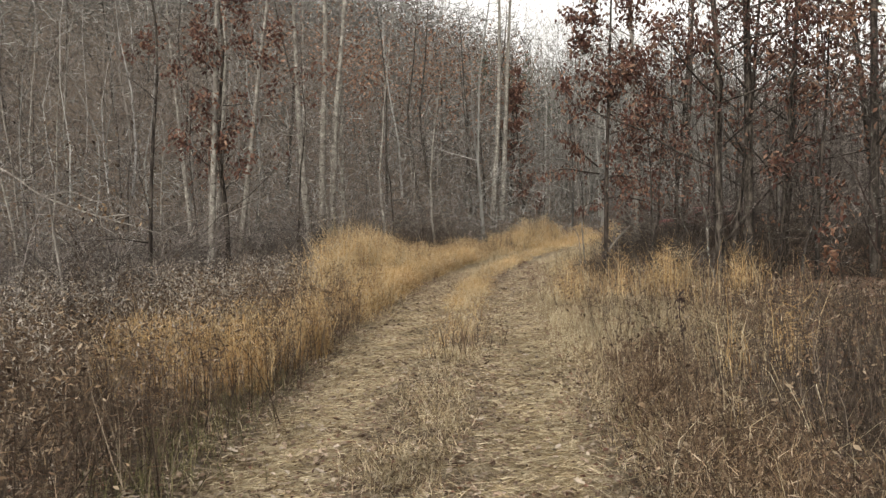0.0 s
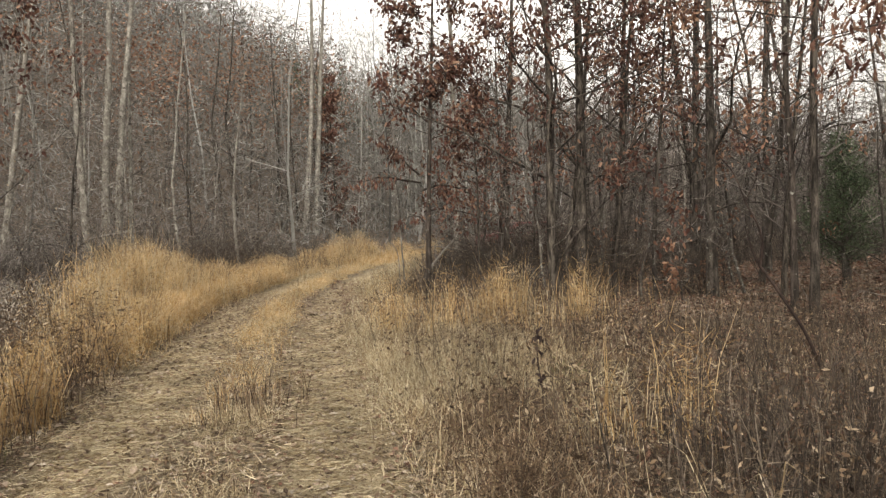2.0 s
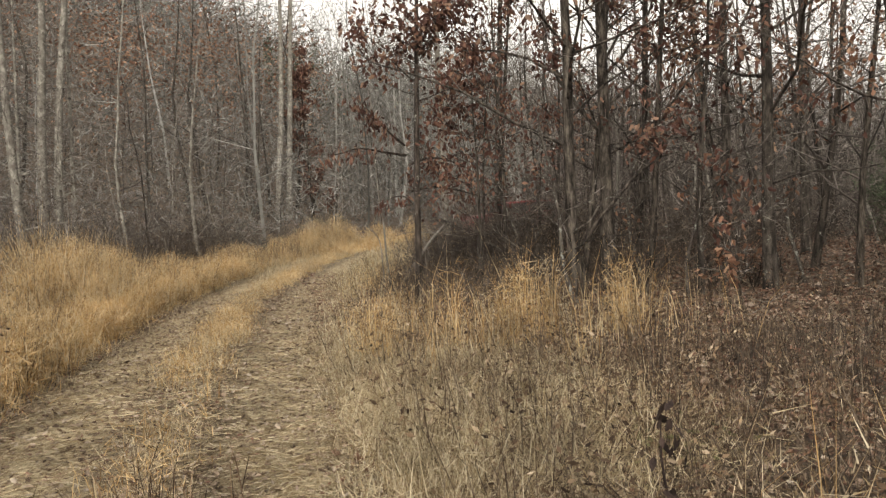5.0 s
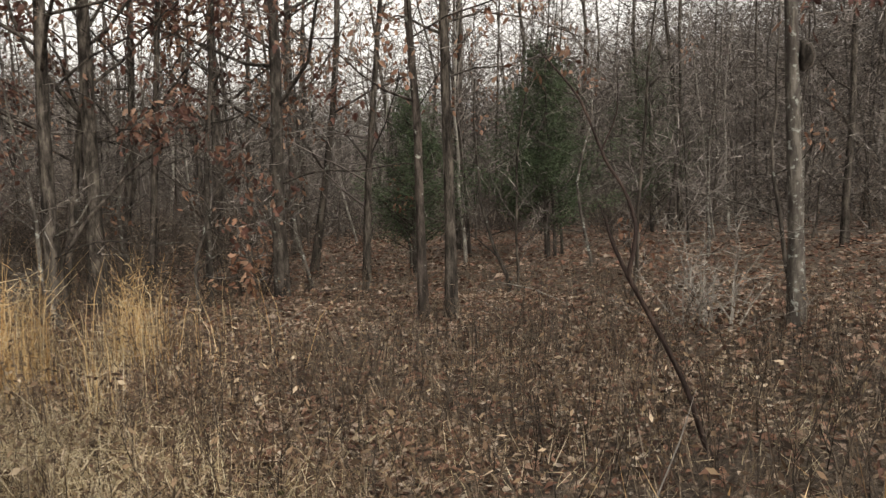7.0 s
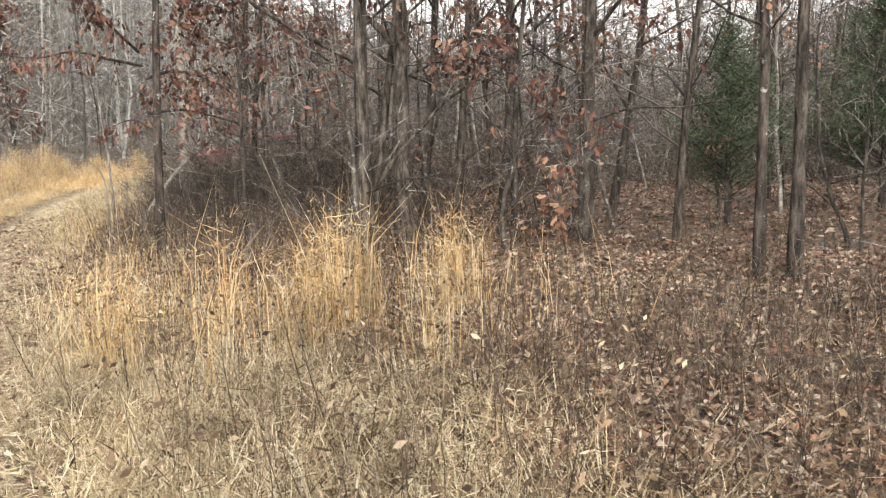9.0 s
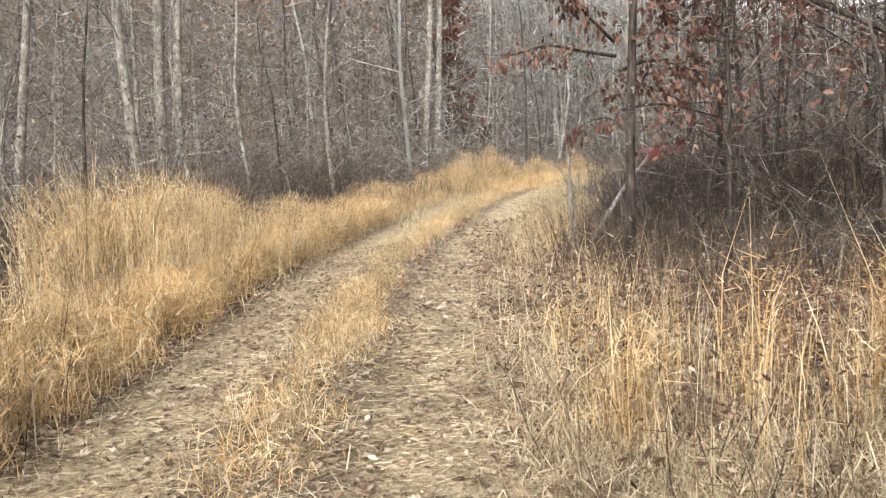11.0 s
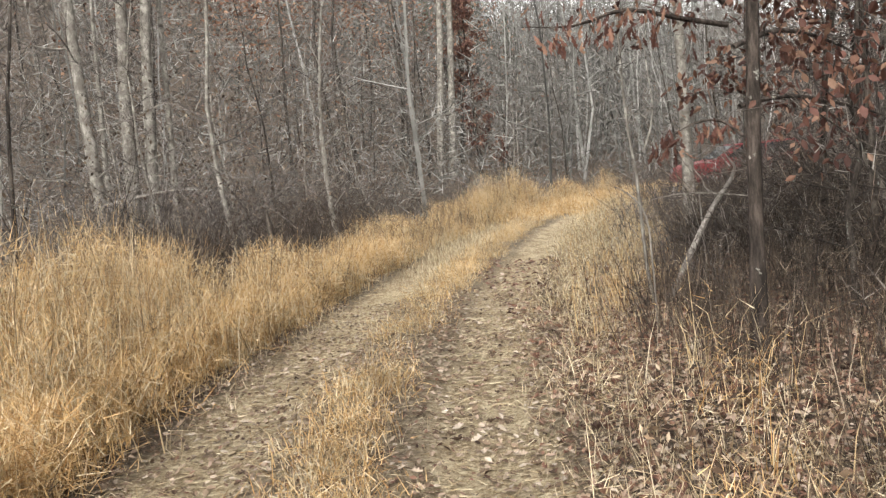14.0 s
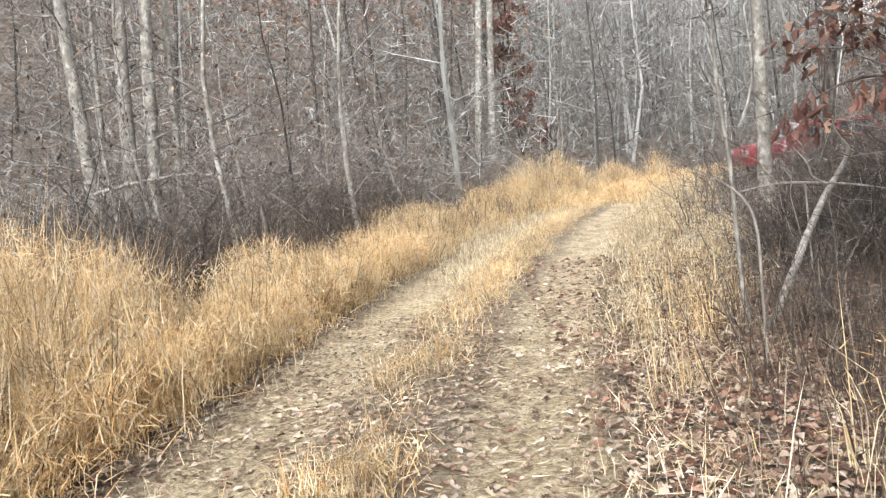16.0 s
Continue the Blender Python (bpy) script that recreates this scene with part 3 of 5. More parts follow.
for i, (x, y, dx, r) in enumerate([(6.25, 28.2, -0.2, 0.11), (8.6, 31.5, 0.7, 0.13)]):
    bare_tree("grey_tree", (x, y), "stout smooth grey trunk, leafless", 200 + i, 13, r, PALE_BARK if i == 0 else GREY_BARK, lean=(dx, 0), group="grey trunks near the bend", bend=0.02, limbs=18, first=0.3, reach=0.22, rise=0.5, twigs=5, k=9)

# low crooked trees under the oaks, and pale spreading saplings beyond the trail
for i, (x, y, h, n) in enumerate([(4.7, 19.6, 4.2, 60), (5.1, 16.1, 3.0, 40), (6.9, 17.9, 4.6, 90), (7.3, 19.3, 4.0, 60), (9.0, 16.8, 4.4, 90), (9.9, 18.7, 4.8, 60), (6.5, 15.7, 2.8, 50), (11.6, 17.4, 4.2, 40),
                               (12.9, 14.6, 4.5, 40), (10.4, 14.3, 3.6, 50), (14.8, 13.6, 4.6, 20), (5.9, 21.2, 4.5, 60), (12.2, 11.2, 4.4, 20), (13.8, 10.2, 5.0, 10)]):
    bare_tree("understory_tree", (x, y), "low crooked grey tree with long wavering limbs", 240 + i, h, 0.028, LICHEN_BARK if i % 3 else GREY_BARK, lean=(0.5 * (-1) ** i, 0.3 - 0.2 * (i % 4)), group="understory trees", bend=0.16,
              limbs=15, first=0.15, reach=0.6, rise=0.16, twigs=5, leaf=OAK_LEAF if i < 3 else RUST_LEAF, leaf_n=n, leaf_size=0.09, leaf_from=0.6, k=6, droop=0.04, stout=0.5, twig_r=0.005)
for i, (x, y, h) in enumerate([(-5.6, 19.5, 5.0), (-6.8, 22.0, 5.5), (-5.2, 24.2, 4.5), (-3.4, 27.6, 4.6), (-8.2, 18.0, 5.2), (-2.2, 30.5, 5.0), (-1.2, 33.0, 5.5), (-7.4, 15.2, 4.6), (-6.0, 28.4, 5.6), (0.6, 35.5, 5.0)]):
    bare_tree("spreading_sapling", (x, y), "pale bare sapling with spreading twigs", 260 + i, h, 0.024, PALE_BARK, lean=(0.5 * (-1) ** i, 0.2), group="saplings beyond the trail", bend=0.09,
              limbs=16, first=0.12, reach=0.46, rise=0.4, twigs=6, k=6, stout=0.5, twig_r=0.005)

leafy_limb(grey_one, [(0, 0, 2.85), (-0.03, 0.25, 2.75), (-0.1, 0.55, 2.62), (-0.15, 0.9, 2.55)], [0.018, 0.013, 0.009, 0], OAK_BARK, 45, 906, size=0.09)

# oak that stands apart, its low limbs reaching towards the trail
reaching = bare_tree("oak", (6.6, 5.8), "oak with low limbs of maroon leaves reaching over the weeds", 197, 9, 0.09, OAK_BARK, lean=(0.2, -0.2), bend=0.02, limbs=16, first=0.45, reach=0.26, rise=0.3, twigs=5, leaf_n=1500, leaf_size=0.1, leaf_from=3.6, k=9)
for k, (tip, z0) in enumerate([((-3.0, 1.35, 2.5), 2.3), ((-2.5, 1.9, 2.95), 2.7), ((-2.1, 1.2, 3.3), 3.0), ((-1.9, 2.3, 3.0), 2.9)]):
    a_ = np.array((0.0, 0.0, z0))
    b_ = np.array(tip)
    leafy_limb(reaching, [a_, a_ + (b_ - a_) * 0.35 + np.array((0, -0.1, 0.25)), a_ + (b_ - a_) * 0.7 + np.array((0, 0.1, 0.22)), b_], [0.035, 0.024, 0.013, 0], OAK_BARK, 230, 920 + k, size=0.1, spread=0.13)

# leaning dark sapling with a kink
v = thing("leaning_sapling", (5.0, 8.84, float(land(5.0, 8.84))), "leaning dark red-brown sapling with a kinked stem", "sapling")
stem = [(0, 0, -0.08), (-0.09, 0.03, 0.09), (-0.22, 0.06, 0.4), (-0.4, 0.12, 0.72), (-0.56, 0.16, 0.96)]
limb_part(v, "stem", stem, [0.017, 0.0155, 0.014, 0.013, 0.012], VINE_BARK)
limb_part(v, "fork", [(-0.56, 0.16, 0.96), (-0.56, 0.12, 1.11), (-0.56, 0.12, 1.21), (-0.59, 0.16, 1.36), (-0.63, 0.22, 1.48), (-0.69, 0.3, 1.74), (-0.77, 0.4, 1.91), (-0.86, 0.48, 2.05)], [0.012, 0.01, 0.009, 0.008, 0.007, 0.006, 0.004, 0], VINE_BARK, 5)
limb_part(v, "fork", [(-0.56, 0.16, 0.96), (-0.6, 0.21, 1.11), (-0.62, 0.23, 1.21), (-0.64, 0.27, 1.33)], [0.011, 0.009, 0.006, 0], VINE_BARK, 5)
limb_part(v, "fork", [(-0.64, 0.23, 1.52), (-0.55, 0.2, 1.7), (-0.52, 0.22, 1.95)], [0.005, 0.004, 0], VINE_BARK, 5)

# broken pale snag leaning in the thicket
s = thing("broken_snag", (3.85, 21.35, float(land(3.85, 21.35))), "broken bleached dead branch leaning in the thicket", "dead branch")
limb_part(s, "stem", [(-0.35, -0.4, -0.04), (-0.1, -0.12, 0.2), (0.21, 0.25, 0.5), (0.6, 0.7, 0.85), (0.99, 1.12, 1.12)], [0.034, 0.034, 0.032, 0.029, 0.024], DEAD_WOOD, 7)
limb_part(s, "fork", [(0.97, 1.1, 1.11), (1.02, 1.1, 1.24), (0.96, 1.12, 1.34), (0.9, 1.15, 1.48)], [0.022, 0.016, 0.011, 0], DEAD_WOOD, 5)
limb_part(s, "fork", [(0.72, 0.83, 0.94), (0.56, 0.8, 1.04), (0.52, 0.8, 1.16), (0.38, 0.85, 1.36)], [0.014, 0.01, 0.008, 0], DEAD_WOOD, 5)
for k, (x, y, a_, pts) in enumerate([(4.28, 22.0, "level", [(-0.75, 0.1, 0.9), (-0.3, 0, 0.98), (0, 0, 0.97), (0.5, 0.1, 0.9), (1.0, 0.1, 0.78)]), (3.0, 19.8, "arching", [(0.12, 0.1, -0.03), (0.1, 0.05, 0.6), (0.06, 0, 0.95), (-0.06, 0, 1.14), (-0.3, 0.05, 1.3)])]):
    b_ = thing("dead_branch", (x, y, float(land(x, y))), "thin bleached " + a_ + " branch in the brush", "dead branch")
    limb_part(b_, "stem", pts, [0.008, 0.009, 0.01, 0.007, 0] if k else [0, 0.009, 0.011, 0.009, 0], DEAD_WOOD, 5)
    if k == 0:
        limb_part(b_, "prop", [(0.05, 0.02, -0.04), (0.02, 0, 0.5), (0, 0, 0.97)], [0.01, 0.01, 0.009], DEAD_WOOD, 5)

# dead hooked branches growing out of the oak clump
clump = [o for o in scene.objects if o.name == "large_oak"][0]
limb_part(clump, "dead_limb", [(-0.05, -0.05, 0.95), (-0.12, -0.35, 1.0), (-0.03, -0.64, 1.13), (0.1, -0.74, 1.37), (0.26, -0.85, 1.42), (0.39, -0.95, 1.32), (0.45, -1.0, 1.2)], [0.012, 0.011, 0.01, 0.009, 0.007, 0.005, 0], LICHEN_BARK, 6, "bleached hooked dead limb")
limb_part(clump, "dead_limb", [(-0.05, 0.0, 0.7), (-0.15, -1.05, 0.9), (0.04, -1.19, 0.93), (0.23, -1.33, 0.9), (0.34, -1.41, 0.82), (0.45, -1.5, 0.65)], [0.013, 0.01, 0.009, 0.007, 0.005, 0], GREY_BARK, 6, "thin grey arching dead limb")
limb_part(clump, "limb", [(0.05, 0.0, 0.7), (0.18, -0.06, 0.9), (0.32, -0.16, 1.14), (0.49, -0.28, 1.36), (0.77, -0.49, 1.73), (1.02, -0.66, 1.93), (1.06, -0.7, 2.14), (1.32, -0.88, 2.28), (1.7, -1.0, 2.5)], [0.03, 0.028, 0.025, 0.022, 0.02, 0.017, 0.014, 0.01, 0], DARK_BARK, 6, "dark crooked limb rising to one side")
limb_part(clump, "limb", [(1.02, -0.66, 1.93), (1.25, -0.75, 1.98), (1.5, -0.95, 1.9), (1.8, -1.05, 2.02)], [0.013, 0.011, 0.007, 0], DARK_BARK, 5)
mate = [o for o in scene.objects if o.name.startswith("oak") and abs(o.location.x - 8.05) < 0.01][0]
limb_part(mate, "dead_limb", [(-0.05, -0.1, 1.5), (0.18, -0.61, 1.65), (0.51, -1.04, 1.64), (0.86, -1.52, 1.71), (1.1, -1.8, 1.62)], [0.02, 0.015, 0.012, 0.008, 0], GREY_BARK, 5, "long level grey dead limb")

# stub at the edge of the grass, dead limb across the aspens
s = thing("stub", (-0.65, 23.9, float(land(-0.65, 23.9))), "dark rotten tree stub in the grass edge", "stump")
limb_part(s, "stem", [(0, 0, -0.1), (0.01, 0, 0.5), (0.0, 0.02, 0.95), (-0.02, 0.02, 1.15)], [0.055, 0.045, 0.04, 0.02], DARK_BARK, 7)
s = thing("dead_limb", (-3.6, 28.6, float(land(-3.6, 28.6))), "bleached dead limb caught across the aspens", "dead branch")
limb_part(s, "stem", [(-0.9, 0.1, 1.3), (-0.3, 0, 1.42), (0.4, 0, 1.5), (1.1, 0, 1.55)], [0.02, 0.035, 0.028, 0], DEAD_WOOD, 6)
limb_part(s, "prop", [(0.25, 0, 1.5), (0.32, 0, 1.1), (0.42, -0.05, -0.1)], [0.03, 0.035, 0.035], DEAD_WOOD, 6)
s = thing("dark_stump", (-4.05, 29.0, float(land(-4.05, 29.0))), "charred dark stump at the foot of the aspens", "stump")
limb_part(s, "stem", [(0, 0, -0.1), (0.0, 0, 0.4), (0.05, 0.02, 0.9), (0.1, 0.02, 1.15)], [0.3, 0.24, 0.2, 0.08], DARK_BARK, 9)
s = thing("dead_limb", (-4.2, 10.4, float(land(-4.2, 10.4))), "bleached fallen limb hung in the brush", "dead branch")
limb_part(s, "stem", [(-1.6, 0.2, 2.5), (-0.9, 0, 2.15), (-0.5, 0, 1.85), (0.2, -0.05, 1.58), (0.65, -0.1, 1.45), (1.05, -0.1, 1.3)], [0.011, 0.011, 0.011, 0.009, 0.006, 0], DEAD_WOOD, 6)
limb_part(s, "prop", [(-0.45, 0, 1.85), (-0.4, 0.1, 1.0), (-0.3, 0.15, -0.1)], [0.014, 0.016, 0.018], DEAD_WOOD, 6)
limb_part(s, "fork", [(-0.5, 0, 1.85), (-0.2, 0.05, 1.9), (0.1, 0.0, 1.78), (0.3, 0.0, 1.8)], [0.01, 0.008, 0.006, 0], DEAD_WOOD, 5)
limb_part(s, "fork", [(0.2, -0.05, 1.58), (0.5, -0.15, 1.6), (0.75, -0.2, 1.52)], [0.008, 0.006, 0], DEAD_WOOD, 5)
fr = R_(905)
for k in range(14):
    at_ = along(np.array([(-1.6, 0.2, 2.5), (-0.9, 0, 2.15), (-0.5, 0, 1.85), (0.2, -0.05, 1.58), (1.05, -0.1, 1.3)]), fr.uniform(0.1, 0.95))
    limb_part(s, "twig", crooked(fr, at_, (fr.uniform(-0.2, 1), fr.normal(0, 0.4), fr.normal(0, 0.5)), fr.uniform(0.3, 0.7), 4, 0.3), [0.005, 0.004, 0.003, 0], DEAD_WOOD, 4)
tagged(part("leaf_clump", leaves(fr, np.array([(0.1, 0, 1.62)]) + fr.normal(0, 1, (70, 3)) * np.array([0.4, 0.15, 0.14]), 0.06, PLAIN, 0, 1.0, 0.7), WEED_LEAF, s, "withered pale leaves"), kind="stuff")

# dark dead weed by the trail
s = thing("dark_weed", (2.25, 8.3, float(land(2.25, 8.3))), "single dark dead weed with withered leaf clumps", "weed")
limb_part(s, "stem", [(0, 0, -0.03), (0.01, 0.01, 0.25), (-0.02, 0.02, 0.5), (0.0, 0.03, 0.78)], [0.007, 0.006, 0.005, 0], VINE_BARK, 5)
dr = R_(910)
tagged(part("leaf_clump", leaves(dr, np.array([(0, 0.02, 0.55)]) + dr.normal(0, 1, (26, 3)) * np.array([0.035, 0.035, 0.1]), 0.06, PLAIN, 0, 1.2, 0.6), VINE_BARK, s, "withered dark brown leaves"), kind="stuff")

# ---- cedars ----


def cedar(at, height, radius, seed, label, thick=1.0, spray=0.075):
    """A cone of rising limbs clothed in short green sprays; thick: how full its foliage is."""
    rng = R_(seed)
    t = thing("cedar", (at[0], at[1], float(land(*at))), label, "cedar tree")
    g = Geo()
    tube(g, [(0, 0, -0.1), (0, 0, height * 0.5), (0.05, 0, height)], [0.06, 0.04, 0], 7)
    part("trunk", g, GREY_BARK, t, smooth=True)
    limb, spots = Geo(), []
    for i in range(110):
        z = height * (0.12 + 0.86 * (i / 110))
        ln = radius * (1 - z / height) ** 0.85 * rng.uniform(0.4, 1.3) + 0.08
        p = crooked(rng, (0, 0, z), side_way(rng, np.array([0, 0, 1.0]), 0.35), ln, 4, 0.12, 0.08)
        tube(limb, p, [0.012, 0.01, 0.006, 0], 3)
        for _ in range(int((190 * ln + 14) * thick)):
            spots.append(along(p, rng.uniform(0.25, 1.05)) + rng.normal(0, 0.09, 3))
    part("limb", limb, DARK_BARK, t)
    part("foliage", leaves(rng, np.array(spots), spray, KITE * np.array([0.36, 1.0]), 0, -0.3), CEDAR_LEAF, t, "dense dark green sprays")


cedar((13.6, 16.0), 3.75, 1.6, 210, "dark green cedar among bare trunks", 1.7, 0.085)
cedar((10.9, 16.6), 2.9, 1.25, 211, "small dull green cedar behind the twin trees", 0.8, 0.08)
cedar((20.2, 17.6), 4.6, 1.9, 212, "dull green cedar deep in the wood", 0.5)
for x, y, h in ((7.6, 98, 8.0), (10.5, 101, 9.0), (13.0, 99, 7.0), (5.5, 103, 7.0)):
    cedar((x, y), h, 2.4, 213 + int(h), "grey-green cedar on the far ridge", 0.12, 0.3)

# ---- parked car beyond the trees ----
RED = material("faded_red_car_paint", 0.5, 0.4)
RED[3].inputs["Base Color"].default_value = (0.14, 0.01, 0.014, 1)
RED[3].inputs["Coat Weight"].default_value = 0.05
GLASS = material("dark_car_glass", 0.05, 0.6)
GLASS[3].inputs["Base Color"].default_value = (0.02, 0.022, 0.025, 1)
RUBBER = material("tyre_rubber", 0.9, 0.2)
RUBBER[3].inputs["Base Color"].default_value = (0.018, 0.018, 0.018, 1)
ALLOY = material("dull_alloy", 0.35, 0.5)
ALLOY[3].inputs["Base Color"].default_value = (0.5, 0.5, 0.5, 1)
ALLOY[3].inputs["Metallic"].default_value = 1.0
LAMP = material("clear_lamp_cover", 0.1, 0.6)
LAMP[3].inputs["Base Color"].default_value = (0.16, 0.15, 0.15, 1)


def lofted(parent, name, profile, half, mat, inset=0.0, label=""):
    """A side profile in x and z, swept across the car's width and rounded."""
    bm = bmesh.new()
    a = [bm.verts.new((x, -half + inset * i, z)) for i, (x, z) in ((0, p) for p in profile)]
    face = bm.faces.new(a)
    ext = bmesh.ops.extrude_face_region(bm, geom=[face])
    bmesh.ops.translate(bm, vec=(0, half * 2, 0), verts=[e for e in ext["geom"] if isinstance(e, bmesh.types.BMVert)])
    bmesh.ops.recalc_face_normals(bm, faces=bm.faces)
    bmesh.ops.bevel(bm, geom=bm.edges[:], offset=0.05, segments=2, affect="EDGES", clamp_overlap=True)
    me = bpy.data.meshes.new(name)
    bm.to_mesh(me)
    bm.free()
    me.materials.append(mat)
    ob = new(name, me)
    ob.parent = parent
    return tagged(ob, label)


car = thing("car", (9.85, 40.0, float(land(11.5, 40.0)) - 0.01), "red hatchback parked beyond the trees", "car")
lofted(car, "body", [(0.0, 0.35), (0.02, 0.72), (0.25, 0.88), (1.2, 0.98), (4.05, 1.0), (4.2, 0.7), (4.15, 0.33), (2.0, 0.26)], 0.86, RED[0])
lofted(car, "cabin", [(1.0, 0.95), (1.75, 1.40), (3.55, 1.42), (4.1, 0.95)], 0.74, RED[0])
for sy in (-1, 1):
    g = Geo()
    y = 0.752 * sy
    g.add([(1.3, y, 1.0), (1.86, y, 1.33), (2.55, y, 1.35), (2.55, y, 1.0), (2.62, y, 1.0), (2.62, y, 1.35), (3.45, y, 1.35), (3.8, y, 1.0)], [(0, 1, 2), (0, 2, 3), (4, 5, 6), (4, 6, 7)])
    part("side_window", g, GLASS[0], car, "dark side glass")
g = Geo()
g.add([(1.06, -0.64, 1.01), (1.06, 0.64, 1.01), (1.66, 0.6, 1.37), (1.66, -0.6, 1.37)], [(0, 1, 2), (0, 2, 3)])
g.v[-1][:, 0] -= 0.02
part("windscreen", g, GLASS[0], car, "dark windscreen")
for wx in (0.8, 3.4):
    for wy in (-0.8, 0.8):
        g = Geo()
        tube(g, [(wx, wy - 0.1, 0.31), (wx, wy - 0.09, 0.31), (wx, wy + 0.09, 0.31), (wx, wy + 0.1, 0.31)], [0.26, 0.31, 0.31, 0.26], 20)
        wheel = part("wheel", g, RUBBER[0], car, "black tyre", smooth=True)
        g = Geo()
        o = 0.115 * (1 if wy > 0 else -1)
        tube(g, [(wx, wy + o * 0.6, 0.31), (wx, wy + o, 0.31), (wx, wy + o * 1.05, 0.31)], [0.2, 0.2, 0.0], 16)
        part("rim", g, ALLOY[0], wheel, "dull alloy rim")
for wy in (-0.62, 0.62):
    g = Geo()
    tube(g, [(0.06, wy, 0.7), (0.0, wy, 0.7), (-0.02, wy, 0.7)], [0.1, 0.1, 0.0], 12)
    part("headlight", g, LAMP[0], car, "round clear headlight")

# ---- the wood: repeated bare trees ----
TREE_LABELS = {PALE_BARK: "slim pale grey leafless tree", GREY_BARK: "grey-brown leafless woodland tree", DARK_BARK: "dark-barked leafless woodland tree"}
kinds = []
for i, (h, r, bark, first, reach, rise, limbs) in enumerate([(10, 0.055, GREY_BARK, 0.12, 0.25, 0.3, 24), (12, 0.08, GREY_BARK, 0.18, 0.24, 0.4, 26), (8.5, 0.04, PALE_BARK, 0.12, 0.25, 0.3, 24),
                                                          (11, 0.06, GREY_BARK, 0.15, 0.25, 0.35, 26), (6, 0.028, GREY_BARK, 0.08, 0.28, 0.5, 24), (9, 0.065, DARK_BARK, 0.15, 0.25, 0.45, 26), (4.5, 0.02, DARK_BARK, 0.08, 0.32, 0.5, 24), (5.2, 0.025, PALE_BARK, 0.1, 0.28, 0.55, 24)]):
    kinds.append((h, r, bark, dict(limbs=limbs, first=first, reach=reach, rise=rise, twigs=8, sub=2, k=5, bend=0.07, fine=False, twig_r=0.005, droop=0.03, lean=(0.4 * (-1) ** i, 0.3))))


def in_wood(x, y):
    """How thick the wood stands at a place."""
    off = x - trail(y)
    left = (off < -(4.3 - 1.5 * smooth(19, 27, y))) & (y > 6)
    right = (off > np.where(y > 19, 3.2, 5.0)) & (y > 16) | (off > 8.0) & (y > 1)
    end = (y > 47)
    return left | right | end


def in_lane(x, y):
    """The open lane through which the trail goes on to the parked car."""
    return (np.abs(x - (1.24 + (y - 14.65) * 0.365)) < 0.4) & (y > 25) & (y < 39.5)


rng = R_(31)
first_of, wood_n = {}, 0
spots = []
while len(spots) < 252:
    x, y = rng.uniform(-24, 30), rng.uniform(2, 62)
    if not in_wood(x, y) or abs(x - trail(y)) < 2.2:
        continue
    open_floor = 4 < x < 16 and y < 15.5
    if open_floor and rng.uniform() < (0.85 if x < 8 else 0.3):
        continue
    if 9 < x < 15 and 37.5 < y < 42.5:
        continue
    if open_floor and math.hypot(x - 1, y - 8) < 9 or in_lane(x, y):
        continue
    if any((x - a) ** 2 + (y - b) ** 2 < 0.6 for a, b in spots):
        continue
    if len(spots) > 185 and not (9 < x < 28 and 9 < y < 34):
        continue
    if y < 34 and 0.2 < (x - 1.2) / max(y - 14.6, 0.1) < 0.55:
        continue
    if x > 3 and math.hypot(x - 1, y - 8) < 20 and rng.uniform() < 0.35:
        continue
    near_left = x < trail(y) and y < 46
    if near_left and rng.uniform() < 0.5:
        continue
    spots.append((x, y))
    k = int(rng.choice([4, 2, 4, 7, 6, 7])) if near_left else int(rng.choice([4, 6])) if open_floor else int(rng.choice([4, 6, 7, 4, 0, 5])) if x > 0 and math.hypot(x - 1, y - 8) < 23 else int(rng.integers(0, len(kinds)))
    m = Matrix.Translation((x, y, float(land(x, y)))) @ Matrix.Rotation(rng.uniform(0, 6.28), 4, "Z") @ Matrix.Diagonal((*[rng.uniform(0.8, 1.2)] * 3, 1))
    if k not in first_of:
        h, r, bark, shape = kinds[k]
        first_of[k] = bare_tree("woodland_tree", (x, y), TREE_LABELS[bark], 300 + k, h, r, bark, group="woodland trees", crown=True, **shape)
    else:
        c = copy_thing(first_of[k], m)
        c.scale = m.to_scale()


def scatter(templates, places, rng, lo=0.8, hi=1.2):
    """Many copies of triangle sets, merged into one array."""
    vs, fs, n = [], [], 0
    for x, y in places:
        v, f = templates[int(rng.integers(0, len(templates)))]
        a, s = rng.uniform(0, 6.28), rng.uniform(lo, hi)
        c, d = math.cos(a) * s, math.sin(a) * s
        w = np.empty_like(v)
        w[:, 0], w[:, 1], w[:, 2] = v[:, 0] * c - v[:, 1] * d + x, v[:, 0] * d + v[:, 1] * c + y, v[:, 2] * s + float(land(x, y))
        vs.append(w)
        fs.append(f + n)
        n += len(v)
    return np.concatenate(vs), np.concatenate(fs)


